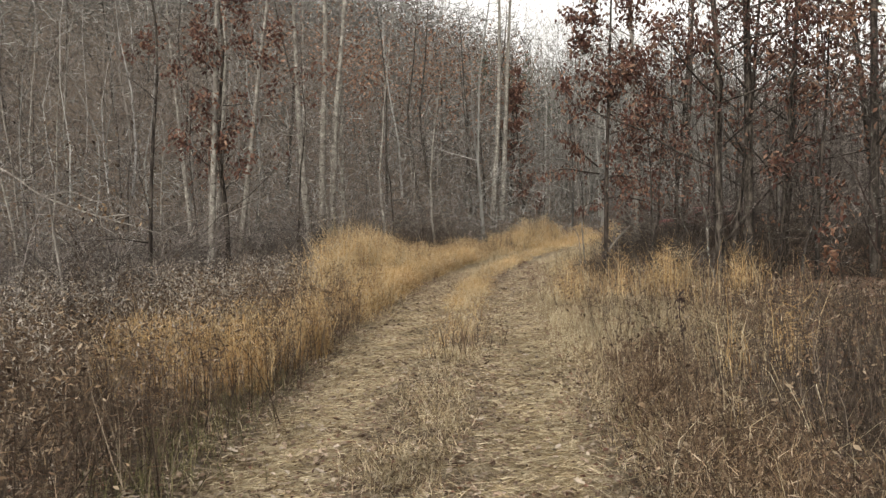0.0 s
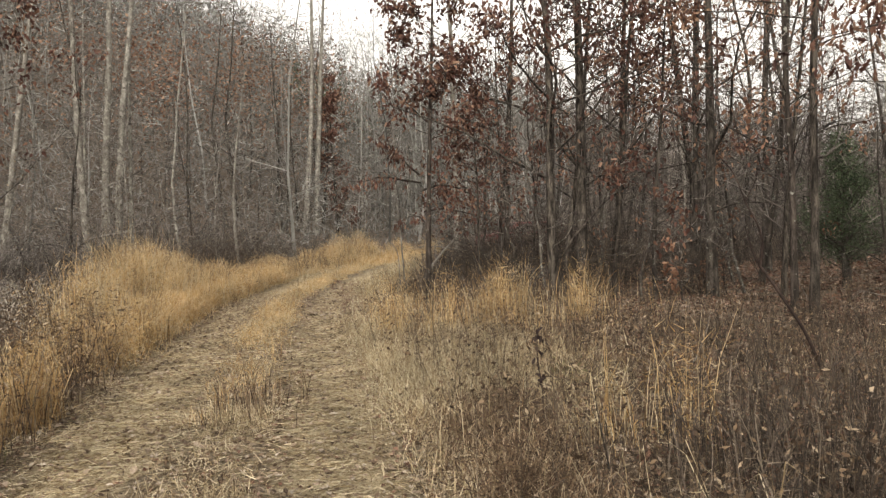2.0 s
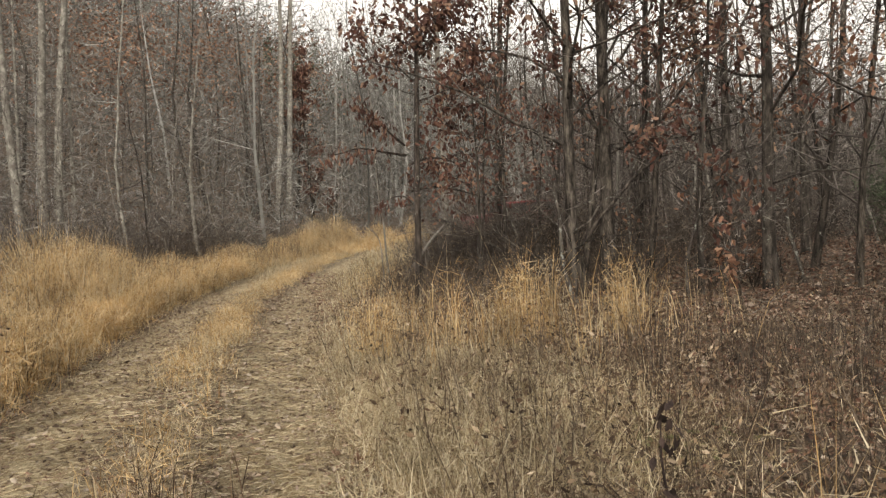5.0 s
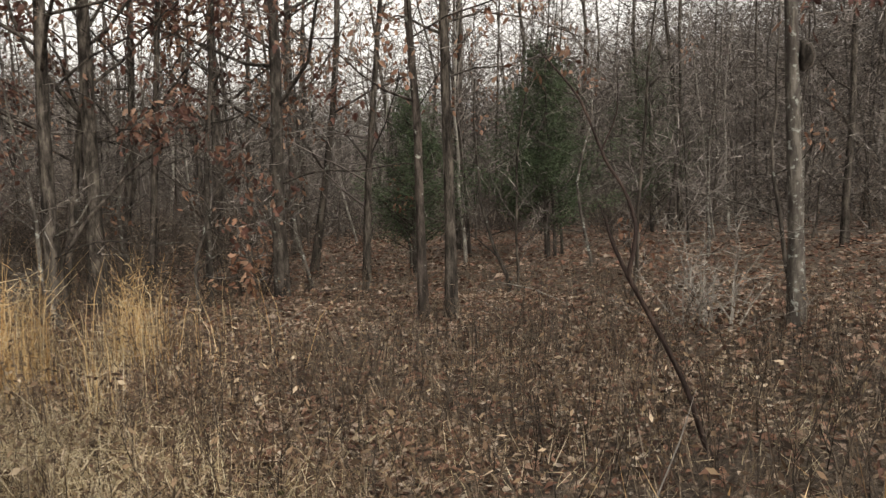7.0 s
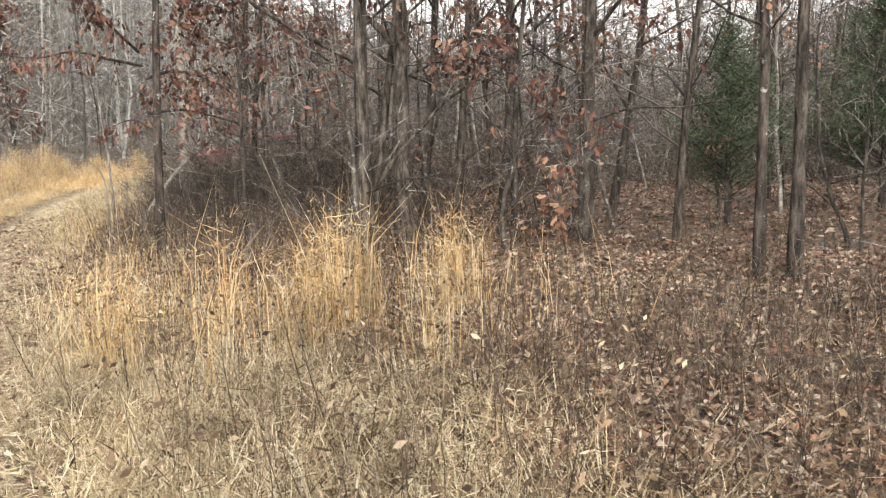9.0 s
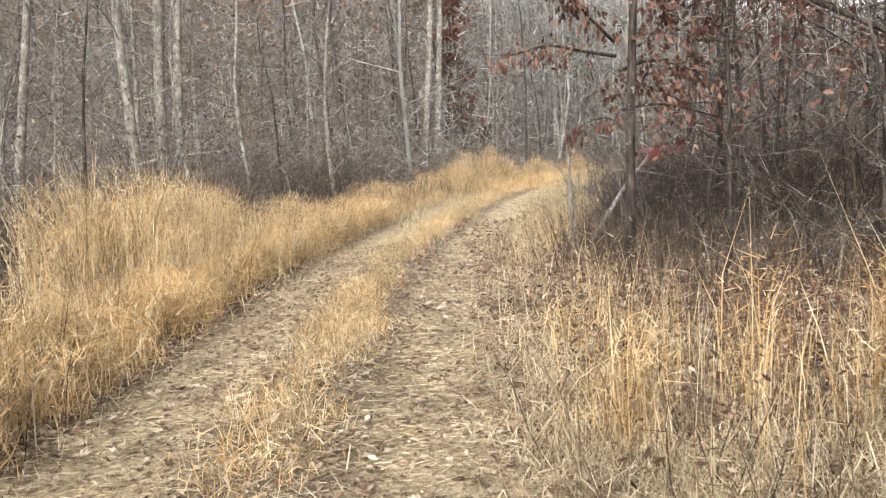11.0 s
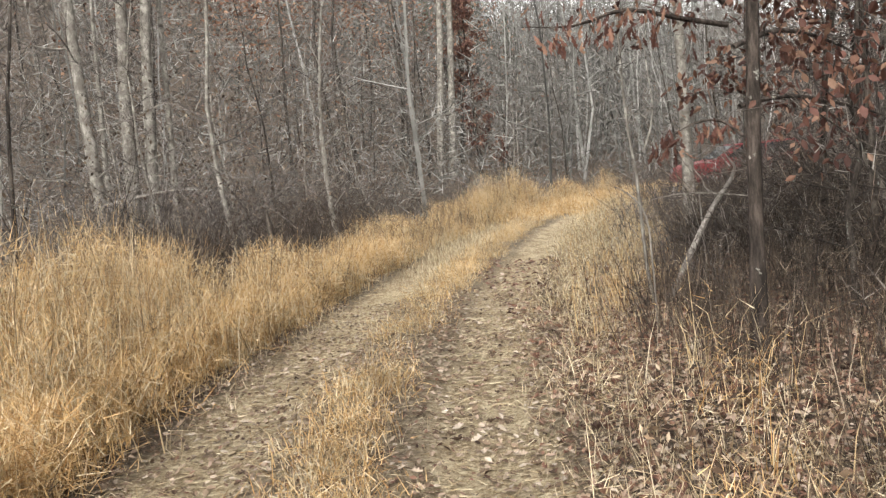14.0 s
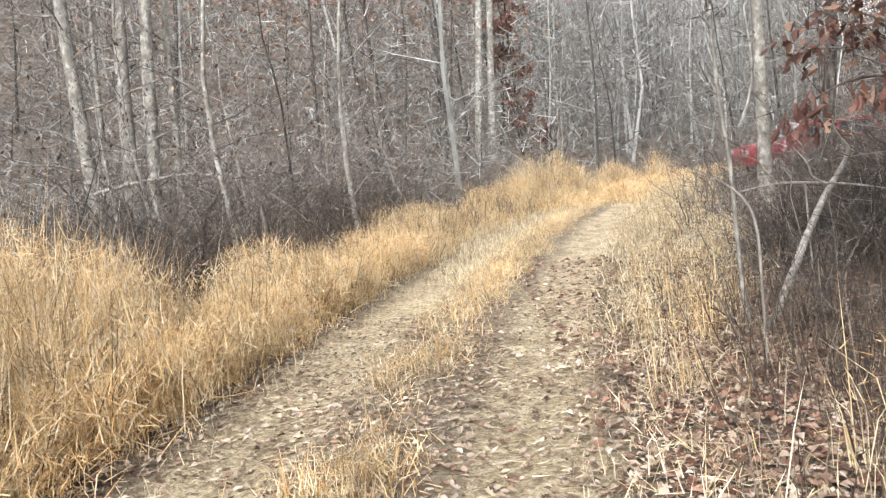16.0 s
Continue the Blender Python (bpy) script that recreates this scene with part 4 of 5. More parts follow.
# far woods on the hill and all round
far_kinds = []
for i in range(8):
    t, l, _ = grow(R_(400 + i), 8 + i % 4 * 1.5, 0.032 + 0.014 * (i % 3), (0.7 * (-1) ** i, 0.5), limbs=15, first=0.1, reach=0.32, rise=0.5, twigs=5, sub=1, k=3, twig_r=0.011, bend=0.16, light=True)
    far_kinds.append(whole(t, *[g for pair in l for g in pair]))
rng = R_(32)
places = []
while len(places) < 570:
    a, d = rng.uniform(-0.75, 1.4), 30 + 145 * rng.uniform()
    x, y = d * math.sin(a) + 1, d * math.cos(a) + 5
    if in_wood(x, y) and abs(x - trail(y)) > 3 and not (8 < x < 16 and 37 < y < 43) and not in_lane(x, y):
        places.append((x, y))
while len(places) < 745:
    x, y = rng.uniform(18, 62), rng.uniform(0, 40)
    if x > 26 or y < 9:
        places.append((x, y))
while len(places) < 805:
    a, d = rng.uniform(0, 6.28), rng.uniform(45, 140)
    x, y = d * math.sin(a) + 1, d * math.cos(a) + 5
    if y < 5 and abs(x - trail(y)) > 5:
        places.append((x, y))
bend_at = []
while len(bend_at) < 75:
    y = rng.uniform(49, 74)
    x = y * rng.uniform(0.11, 0.34) + rng.uniform(-1, 1)
    bend_at.append((x, y))
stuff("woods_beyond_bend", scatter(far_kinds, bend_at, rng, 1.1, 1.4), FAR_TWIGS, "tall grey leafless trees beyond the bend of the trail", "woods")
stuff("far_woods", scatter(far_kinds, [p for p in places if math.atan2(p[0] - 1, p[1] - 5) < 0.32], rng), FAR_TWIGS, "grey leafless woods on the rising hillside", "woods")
stuff("woods_behind_oaks", scatter(far_kinds, [p for p in places if math.atan2(p[0] - 1, p[1] - 5) >= 0.32], rng), SLOPE_TWIGS, "grey-brown leafless woods behind the oaks", "woods")

# fine brush that fills the hillside between its trees
hb = R_(34)
n = 330000
a, d = hb.uniform(-0.75, 1.5, n), 26 + 145 * hb.uniform(0, 1, n) ** 1.15
x, y = d * np.sin(a) + 1, d * np.cos(a) + 5
ok = in_wood(x, y) & (np.abs(x - trail(y)) > 3) & ~((x > 8) & (x < 16) & (y > 36) & (y < 43)) & ~in_lane(x, y)
x, y, d = x[ok], y[ok], d[ok]
n = len(x)
high = hb.beta(0.9, 1.8, n) * (9.0 + 5.0 * smooth(75, 120, d)) * smooth(24, 50, d)
way = np.stack([hb.normal(0, 0.6, n), hb.normal(0, 0.6, n), hb.uniform(-0.2, 1.0, n)], 1) * (hb.uniform(0.4, 1.2, n) * (0.2 + 0.013 * d))[:, None]
base = on_land(x, y) + np.stack([0 * x, 0 * x, high], 1)
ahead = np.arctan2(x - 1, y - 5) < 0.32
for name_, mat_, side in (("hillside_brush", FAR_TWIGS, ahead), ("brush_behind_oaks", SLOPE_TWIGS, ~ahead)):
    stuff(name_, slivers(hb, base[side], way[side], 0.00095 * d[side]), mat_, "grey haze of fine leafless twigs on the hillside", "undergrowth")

n = 105000
x, y = hb.uniform(15, 66, n), hb.uniform(-6, 46, n)
ok = (x - 1) * 0.9 > (y - 7) * 0.5
x, y = x[ok], y[ok]
n = len(x)
way = np.stack([hb.normal(0, 0.6, n), hb.normal(0, 0.6, n), hb.uniform(-0.2, 0.9, n)], 1) * hb.uniform(0.3, 1.0, n)[:, None]
stuff("brush_on_right_slope", slivers(hb, on_land(x, y) + np.stack([0 * x, 0 * x, hb.beta(0.9, 1.5, n) * 12.0], 1), way, 0.012 + 0.0006 * x), SLOPE_TWIGS, "grey leafless brush on the slope beyond the right-hand wood", "undergrowth")

n = 42000
y = hb.uniform(49, 76, n)
x = y * hb.uniform(0.1, 0.34, n)
way = np.stack([hb.normal(0, 0.45, n), hb.normal(0, 0.45, n), hb.uniform(0.2, 1.0, n)], 1) * hb.uniform(0.25, 0.75, n)[:, None]
stuff("crowns_beyond_bend", slivers(hb, on_land(x, y) + np.stack([0 * x, 0 * x, hb.beta(1.0, 1.3, n) * 13.0], 1), way, hb.uniform(0.012, 0.024, n)), FAR_TWIGS, "fine bare twigs of the trees beyond the bend", "woods")

# the trees along the ridge, seen against the sky
n = 70000
x = hb.uniform(-75, 75, n)
y = (hb.uniform(88, 124, n) + 0.6 * x) / 0.8
way = np.stack([hb.normal(0, 0.4, n), hb.normal(0, 0.4, n), hb.uniform(0.3, 1.0, n)], 1) * hb.uniform(0.6, 1.9, n)[:, None]
high = hb.beta(1.0, 1.7, n) * hb.choice([6.0, 8.0, 11.0], n)
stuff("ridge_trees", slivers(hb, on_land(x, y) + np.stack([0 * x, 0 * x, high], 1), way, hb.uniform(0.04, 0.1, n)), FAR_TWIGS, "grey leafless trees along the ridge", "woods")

# leafy oaks far off, rust coloured
rust_at = [p for p in places[:570] if p[1] > 45 and -0.25 < p[0] / p[1] < 0.6][:90]
pts = []
for x, y in rust_at:
    n = 60
    z0 = float(land(x, y))
    q = R_(int(abs(x * 1000 + y))).normal(0, 1, (n, 3)) * np.array([0.9, 0.9, 1.6]) + np.array([x, y, z0 + 5.0])
    pts.append(q)
ro = R_(35)
for k in range(36):
    y = ro.uniform(46, 84)
    x = y * ro.uniform(-0.2, 0.1)
    pts.append(ro.normal(0, 1, (230, 3)) * np.array([1.1, 1.1, 1.9]) + np.array([x, y, float(land(x, y)) + ro.uniform(5, 8)]))
stuff("far_oak_leaves", leaves(R_(33), np.concatenate(pts), 0.22, KITE, 0, 0.4), RUST_LEAF, "rust-brown leaves left on hillside oaks", "foliage")

# ---- undergrowth ----


def brush(rng, stems, height, twigs, spread=0.35, r=0.008, stems_to=None, twigs_to=None, n=4, bend=0.14, reach=0.26):
    g = Geo() if stems_to is None else stems_to
    tw = g if twigs_to is None else twigs_to
    for _ in range(stems):
        h = height * rng.uniform(0.5, 1.1)
        a = rng.uniform(0, 6.28)
        o = np.array([math.cos(a), math.sin(a), 0]) * rng.uniform(0, 0.3)
        p = crooked(rng, o + np.array([0, 0, -0.04]), o * spread * 2 + np.array([rng.normal(0, spread * 0.5), rng.normal(0, spread * 0.5), 1]), h, n, bend)
        tube(g, p, [r, r * 0.8, r * 0.5, 0] if n == 4 else [r, r * 0.7, 0], 3)
        for _ in range(twigs):
            q = along(p, rng.uniform(0.2, 0.95))
            d = unit(np.array([rng.normal(0, 0.7), rng.normal(0, 0.7), rng.uniform(-0.1, 1.0)]))
            tw.add(*slivers(rng, q, d * h * rng.uniform(0.07, reach), r * 0.9))
    return g


def bare_floor(x, y):
    """The leaf-covered floor of the right-hand wood, where hardly anything grows."""
    a = math.atan2(x - 1, y - 7)
    return 0.63 < a < 1.9 and math.hypot(x - 1, y - 7) < 21


shrub_at, rng = [], R_(41)
while len(shrub_at) < 150:
    y = rng.uniform(10, 40)
    x = trail(y) + rng.choice([-1, 1]) * rng.uniform(2.3, 6.0)
    if len(shrub_at) < 42:
        y = rng.uniform(19.5, 26)
        x = trail(y) + rng.uniform(2.3 + 0.7 * float(smooth(20, 23, y)), 5.0)
    if (in_wood(x, y) or (x > trail(y) and y > 17.5)) and not bare_floor(x, y) and not (3 < x < 6 and y < 15) and (x - 3.6) ** 2 + (y - 18.6) ** 2 > 0.3 and not in_lane(x, y) and not (2.6 < x < 5.2 and 18 < y < 22.3):
        shrub_at.append((x, y))
shrub_at += [(3.75, 20.6), (3.5, 20.75), (4.1, 21.2)]
for i in range(5):
    stems_g, spray_g = Geo(), Geo()
    brush(R_(420 + i), 15 + i, 0.6 + 0.15 * i, 22, r=0.0062, bend=0.2, reach=0.3, stems_to=stems_g, twigs_to=spray_g)
    first_shrub = None
    for x, y in shrub_at[i::5]:
        s = rng.uniform(0.75, 1.3)
        m = Matrix.Translation((x, y, float(land(x, y)))) @ Matrix.Rotation(rng.uniform(0, 6.28), 4, "Z")
        if first_shrub is None:
            first_shrub = thing("shrub", (x, y, float(land(x, y))), "leafless grey-brown shrub of many thin stems", "shrub", "shrubs along the wood's edge")
            shrub_mat = SHRUB if i % 2 else TWIGS
            tagged(part("woody_base", stems_g, shrub_mat, first_shrub), kind="stuff")
            tagged(part("twig_spray", spray_g, shrub_mat, first_shrub, "fine leafless twigs"), kind="stuff")
        else:
            copy_thing(first_shrub, m).scale = (s, s, s)


def patch_in(rng, n, x0, x1, y0, y1):
    out = []
    while len(out) < n:
        x, y = rng.uniform(x0, x1), rng.uniform(y0, y1)
        if x - trail(y) > 3.0 and not in_lane(x, y) and (not bare_floor(x, y) or rng.uniform() < 0.1):
            out.append((x, y))
    return out


under_kinds = [brush(R_(430 + i), 7, 0.9 + 0.4 * i, 20, spread=0.75, r=0.0085, bend=0.3, reach=0.36).arrays() for i in range(5)]
places = []
while len(places) < 850:
    x, y = rng.uniform(-30, 34), rng.uniform(4, 75)
    near_open = 4 < x < 16 and y < 15.5
    if len(places) < 400:
        x, y = trail(y * 0.45) + rng.choice([-1, -1, 1]) * rng.uniform(2.6, 9), y * 0.45 + 8
        near_open = x > trail(y) and y < 16.5
    if in_wood(x, y) and abs(x - trail(y)) > 2.4 and rng.uniform() < ((0.3 if x > 8.5 else 0.06) if near_open else 1.0) and not (9 < x < 15 and 37 < y < 43) and not in_lane(x, y) and (not bare_floor(x, y) or rng.uniform() < 0.15):
        places.append((x, y))
# the same brush in dark SHRUB on the right, the wood's shade as colour
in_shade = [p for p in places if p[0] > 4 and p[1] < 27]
stuff("undergrowth", scatter(under_kinds, [p for p in places if p not in in_shade], rng), TWIGS, "tangled leafless grey-brown underbrush", "undergrowth")
stuff("brown_undergrowth", scatter(under_kinds, in_shade, rng), SHRUB, "leafless underbrush coloured darker for the shade of the wood", "undergrowth")

dark_at = patch_in(rng, 330, 4.5, 24, 16.5, 32) + patch_in(rng, 90, 5.0, 10.0, 24, 36)
screen_at = [(9.2 + 0.3 * i, 38.4 + 0.25 * (i % 3)) for i in range(20)]
tall_at = [(10.9 + 0.07 * i, 37.6 + 0.3 * (i % 4)) for i in range(44)]
stuff("roadside_thicket", scatter(under_kinds[1:3], tall_at, rng, 0.9, 1.3), TWIGS, "grey-brown thicket in front of the parked car", "undergrowth")
stuff("roadside_brush", scatter(under_kinds[:1], screen_at, rng, 0.7, 1.0), SHRUB, "low dark brush in front of the parked car", "undergrowth")
left_at = []
while len(left_at) < 290:
    y = rng.uniform(11, 37)
    x = trail(y) - rng.uniform(4.4, 4.4 + 7.6 * (1 - 0.6 * float(smooth(20, 26, y)))) + 1.5 * float(smooth(20, 24, y))
    if in_wood(x, y):
        left_at.append((x, y))
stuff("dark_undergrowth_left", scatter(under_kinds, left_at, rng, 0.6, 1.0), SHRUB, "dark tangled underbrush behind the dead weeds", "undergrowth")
p = np.array(left_at)[rng.integers(0, len(left_at), 4200)] + rng.normal(0, 0.5, (4200, 2))
stuff("thicket_leaves", leaves(rng, on_land(p[:, 0], p[:, 1]) + np.stack([0 * p[:, 0], 0 * p[:, 0], rng.uniform(0.4, 3.2, len(p))], 1), 0.06, PLAIN, 0, 0.9, 0.8), WEED, "withered leaves caught in the thicket", "foliage")
dark_at += [(rng.uniform(6.0, 8.2), rng.uniform(21.5, 26.5)) for _ in range(60)]
for k in range(34):
    y = 22.4 + 0.1 * k
    dark_at.append((1.24 + (y - 14.65) * 0.365 + rng.uniform(0.75, 2.2), y))
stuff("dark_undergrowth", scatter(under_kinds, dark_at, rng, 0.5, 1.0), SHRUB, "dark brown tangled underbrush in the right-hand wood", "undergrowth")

# pale brittle bush near the lichened trunk, and sticks on the floor
bush = thing("pale_bush", (8.55, 10.6, float(land(8.55, 10.6))), "brittle bleached bush of forking dead stems", "bush")
bush_stems, bush_twigs = Geo(), Geo()
brush(R_(470), 24, 1.3, 16, 0.65, 0.009, bush_stems, bush_twigs, bend=0.28, reach=0.4)
tagged(part("woody_base", bush_stems, DEAD_WOOD, bush), kind="stuff")
tagged(part("twig_spray", bush_twigs, DEAD_WOOD, bush), kind="stuff")
sr = R_(471)
for i in range(34):
    x, y = sr.uniform(2.6, 11), sr.uniform(6.5, 17)
    ln, a = sr.uniform(0.3, 1.1), sr.uniform(0, 6.28)
    p = crooked(sr, (0, 0, 0.03), (math.cos(a), math.sin(a), sr.uniform(0.0, 0.35)), ln, 5, 0.22, -0.02)
    p[:, 2] = np.maximum(p[:, 2], 0.02)
    r = sr.uniform(0.004, 0.009)
    g = Geo()
    tube(g, p, [r, r, r * 0.8, r * 0.6, 0], 5)
    st = new("fallen_stick", mesh_of("fallen_stick", *g.arrays(), DEAD_WOOD, True))
    st.location = (x, y, float(land(x, y)))
    tagged(st, "bleached stick fallen on the leaf litter", "stick", "fallen sticks")

for k, (x0, y0, x1, y1) in enumerate([(2.6, 12.1, 3.1, 11.0), (2.7, 11.6, 3.3, 10.8), (2.0, 10.9, 2.9, 10.5), (1.9, 9.9, 2.5, 10.7)]):
    g = Geo()
    p = np.array([(0, 0, 0.05), ((x1 - x0) * 0.33, (y1 - y0) * 0.33, 0.13), ((x1 - x0) * 0.66, (y1 - y0) * 0.66, 0.12), (x1 - x0, y1 - y0, 0.04)])
    tube(g, *curve(p, [0.0045, 0.004, 0.0035, 0.003]), 5)
    stalk = new("fallen_stalk", mesh_of("fallen_stalk", *g.arrays(), STRAW, True))
    stalk.location = (x0, y0, float(land(x0, y0)))
    tagged(stalk, "long pale dead stalk lying across the matted grass", "stalk", "fallen stalks")

# ---- grass, weeds and fallen leaves ----


def patch(rng, n, x0, x1, y0, y1, keep):
    out = np.zeros((0, 2))
    while len(out) < n:
        p = np.stack([rng.uniform(x0, x1, n * 2), rng.uniform(y0, y1, n * 2)], 1)
        out = np.concatenate([out, p[rng.uniform(0, 1, len(p)) < keep(p[:, 0], p[:, 1])]])
    return out[:n]


def tufted(rng, centres, n, spread):
    c = centres[rng.integers(0, len(centres), n)]
    return c + rng.normal(0, spread, (n, 2))


rng = R_(50)


def gold_left(x, y):
    off = x - trail(y)
    inner = smooth(-1.25, -1.6, off)
    edge = -2.3 - 1.3 * smooth(16, 19.5, y) + 1.1 * smooth(20, 26, y)
    return inner * smooth(edge - 0.5, edge + 0.4, off) * smooth(12.0, 14.2, y - 0.5 * (off + 2))


def joined(*parts_):
    g = Geo()
    for v, f in parts_:
        g.add(v, f)
    return g


def tufts_of(rng, centres, n, spread, lo, hi, width, lean, droop):
    """Blades gathered into tufts, each tuft with a height of its own."""
    tall = rng.uniform(lo, hi, len(centres))
    i = rng.integers(0, len(centres), n)
    p = centres[i] + rng.normal(0, spread, (n, 2))
    return blades(rng, on_land(p[:, 0], p[:, 1]), tall[i] * rng.uniform(0.35, 1.1, n), width, lean, droop)


def fluff(rng, centres, n, spread, tall, lo=0.03, hi=0.13, width=0.0038, top=1.1):
    """Fine short blades, pointing every way, at all heights of the tufts."""
    i = rng.integers(0, len(centres), n)
    p = centres[i] + rng.normal(0, spread, (n, 2))
    at = on_land(p[:, 0], p[:, 1])
    at[:, 2] += np.broadcast_to(tall, (len(centres),))[i] * rng.beta(top, 1.35, n) * 0.95
    way = np.stack([rng.normal(0, 0.5, n), rng.normal(0, 0.5, n), rng.uniform(-0.25, 1.3, n)], 1)
    way *= (rng.uniform(lo, hi, n) / np.linalg.norm(way, axis=1))[:, None]
    return slivers(rng, at, way, width * rng.uniform(0.7, 1.5, n))


def lying(rng, p, lo, hi, width):
    """Straws lying loosely on the ground."""
    a = rng.uniform(0, 6.28, len(p))
    way = np.stack([np.cos(a), np.sin(a), rng.normal(0.05, 0.12, len(p))], 1) * rng.uniform(lo, hi, len(p))[:, None]
    return slivers(rng, on_land(p[:, 0], p[:, 1], 0.015), way, width * rng.uniform(0.6, 1.4, len(p)))


def drift(x, y):
    """Smooth ups and downs, 0 to 1, about a metre and a half across."""
    return 0.5 + 0.25 * np.sin(2.1 * x + 1.7 * np.sin(0.9 * y)) + 0.25 * np.sin(1.9 * y + 1.5 * np.sin(1.3 * x + 1))


def gold_height(x, y):
    far_off = smooth(-1.3, -2.4, x - trail(y))
    tall = (0.55 + 0.6 * far_off) * (1.1 - 0.45 * smooth(21, 25.5, y) + 0.42 * smooth(33, 38, y))
    return tall * (0.45 + 0.75 * drift(x, y))


c = patch(rng, 820, -6, 10, 8, 44, lambda x, y: gold_left(x, y) * (0.15 + 0.85 * smooth(0.25, 0.6, drift(x, y))))
i = rng.integers(0, len(c), 21000)
p = c[i] + rng.normal(0, 0.07, (len(i), 2))
tuft_h = (gold_height(c[:, 0], c[:, 1]) * rng.uniform(0.7, 1.3, len(c)))[i]
stuff("tall_grass_left", blades(rng, on_land(p[:, 0], p[:, 1]), tuft_h * rng.uniform(0.35, 1.1, len(p)), 0.0062, 0.15, 0.6), GOLD_GRASS, "tall golden dry grass lining the trail", "grass")
stuff("grass_curls_left", fluff(rng, c, 92000, 0.085, gold_height(c[:, 0], c[:, 1]), 0.05, 0.2, 0.005), GOLD_GRASS, "short curled blades up the golden grass", "grass")
i = rng.integers(0, len(c), 8000)
p = c[i] + rng.normal(0, 0.12, (len(i), 2))
stuff("pale_stems_left", blades(rng, on_land(p[:, 0], p[:, 1]), gold_height(c[:, 0], c[:, 1])[i] * rng.uniform(0.6, 1.25, len(i)), 0.007, 0.2, 0.5), STRAW, "pale straw stems standing among the golden grass", "grass")
front = c[c[:, 0] - trail(c[:, 1]) > -2.3]
stuff("straw_curls_left", fluff(rng, front, 36000, 0.11, 0.75 * gold_height(front[:, 0], front[:, 1]), 0.06, 0.2, 0.0055), STRAW, "pale curled blades along the face of the golden grass", "grass")
face = patch(rng, 500, -4, 9, 9, 27, lambda x, y: smooth(-1.3, -1.5, x - trail(y)) * smooth(-2.3, -1.8, x - trail(y)) * smooth(11, 13, y))
stuff("straw_skirt_left", fluff(rng, face, 48000, 0.13, 0.5, 0.07, 0.24, 0.0055), GOLD_GRASS, "golden curled straw spilling from the foot of the golden grass", "grass")
wk = [brush(R_(460 + i), 5, 0.6 + 0.12 * i, 12, 0.3, 0.004).arrays() for i in range(4)]
stuff("weeds_in_grass", scatter(wk, patch(rng, 230, -5, 10, 9, 40, gold_left), rng), WEED, "dead brown weeds among the golden grass", "weeds")
c = patch(rng, 170, 1, 14, 21, 43, lambda x, y: smooth(1.1, 1.5, x - trail(y)) * (1 - smooth(2.2, 3.2, x - trail(y))))
stuff("tall_grass_right", tufts_of(rng, c, 3200, 0.12, 0.15, 0.55, 0.007, 0.35, 1.0), GOLD_GRASS, "golden dry grass on the inner bend of the trail", "grass")
stuff("grass_curls_right", fluff(rng, c, 15000, 0.14, 0.4, 0.04, 0.15, 0.007), STRAW, "short curled blades on the inner bend", "grass")
c = patch(rng, 700, -5, 10, 8, 44, gold_left)
stuff("curled_grass_left", tufts_of(rng, c, 13000, 0.14, 0.1, 0.5, 0.0075, 0.7, 1.5), GOLD_GRASS, "curled blades under the tall grass", "grass")
c = patch(rng, 34, -3.0, -1.3, 7.2, 10.3, lambda x, y: smooth(-1.35, -1.65, x - trail(y)) * (x - trail(y) > -2.8))
stuff("grass_tufts_left", tufts_of(rng, c, 2800, 0.09, 0.4, 0.9, 0.0062, 0.22, 0.6), GOLD_GRASS, "golden tufts among the weeds", "grass")
stuff("tuft_curls_left", fluff(rng, c, 8500, 0.1, 0.7, 0.04, 0.16, 0.006), GOLD_GRASS, "curled blades of the golden tufts", "grass")

# straw beaten flat across the trail
p = patch(rng, 10000, -2, 3, 7.5, 16, lambda x, y: (np.abs(x - trail(y)) < 1.6) * smooth(7.5, 9.5, y) * (1 - 0.7 * smooth(13, 16, y)) * (0.35 + 0.65 * smooth(0.15, 0.5, np.abs(np.abs(x - trail(y)) - 0.8))))
stuff("beaten_straw", lying(rng, p, 0.1, 0.28, 0.0045), STRAW, "long pale straw beaten flat over the trail", "grass")

p = patch(rng, 10000, -2, 2, 2.5, 11, lambda x, y: np.exp(-(((x - trail(y) - 0.8) / 0.28) ** 2)) + 0.3 * np.exp(-(((x - trail(y)) / 0.3) ** 2)) + 0.6 * np.exp(-(((x - trail(y) + 0.9) / 0.3) ** 2)))
stuff("straw_in_rut", lying(rng, p, 0.06, 0.22, 0.005), STRAW, "pale straw pressed into the ruts", "grass")

# the strip between the ruts
c = patch(rng, 420, -1, 9, 8.6, 43, lambda x, y: (np.abs(x - trail(y) + 0.03) < 0.23) * (0.08 + 0.92 * smooth(0.3, 0.6, drift(1.7 * x, 1.5 * y))) * (0.2 + 0.8 * smooth(10, 16, y)))
stuff("grass_strip", tufts_of(rng, c, 6000, 0.09, 0.06, 0.32, 0.0055, 0.5, 1.1), GOLD_GRASS, "low golden grass between the ruts", "grass")
stuff("grass_strip_curls", fluff(rng, c[::2], 12000, 0.11, 0.2, 0.04, 0.14, 0.0046), GOLD_GRASS, "short curled blades in the middle strip", "grass")
stuff("straw_strip_curls", fluff(rng, c[1::2], 11000, 0.13, 0.13, 0.04, 0.14, 0.0046), STRAW, "pale curled straw in the middle strip", "grass")
p = tufted(rng, np.array([(0.22, 9.5), (0.3, 9.9), (0.1, 9.2)]), 130, 0.17)
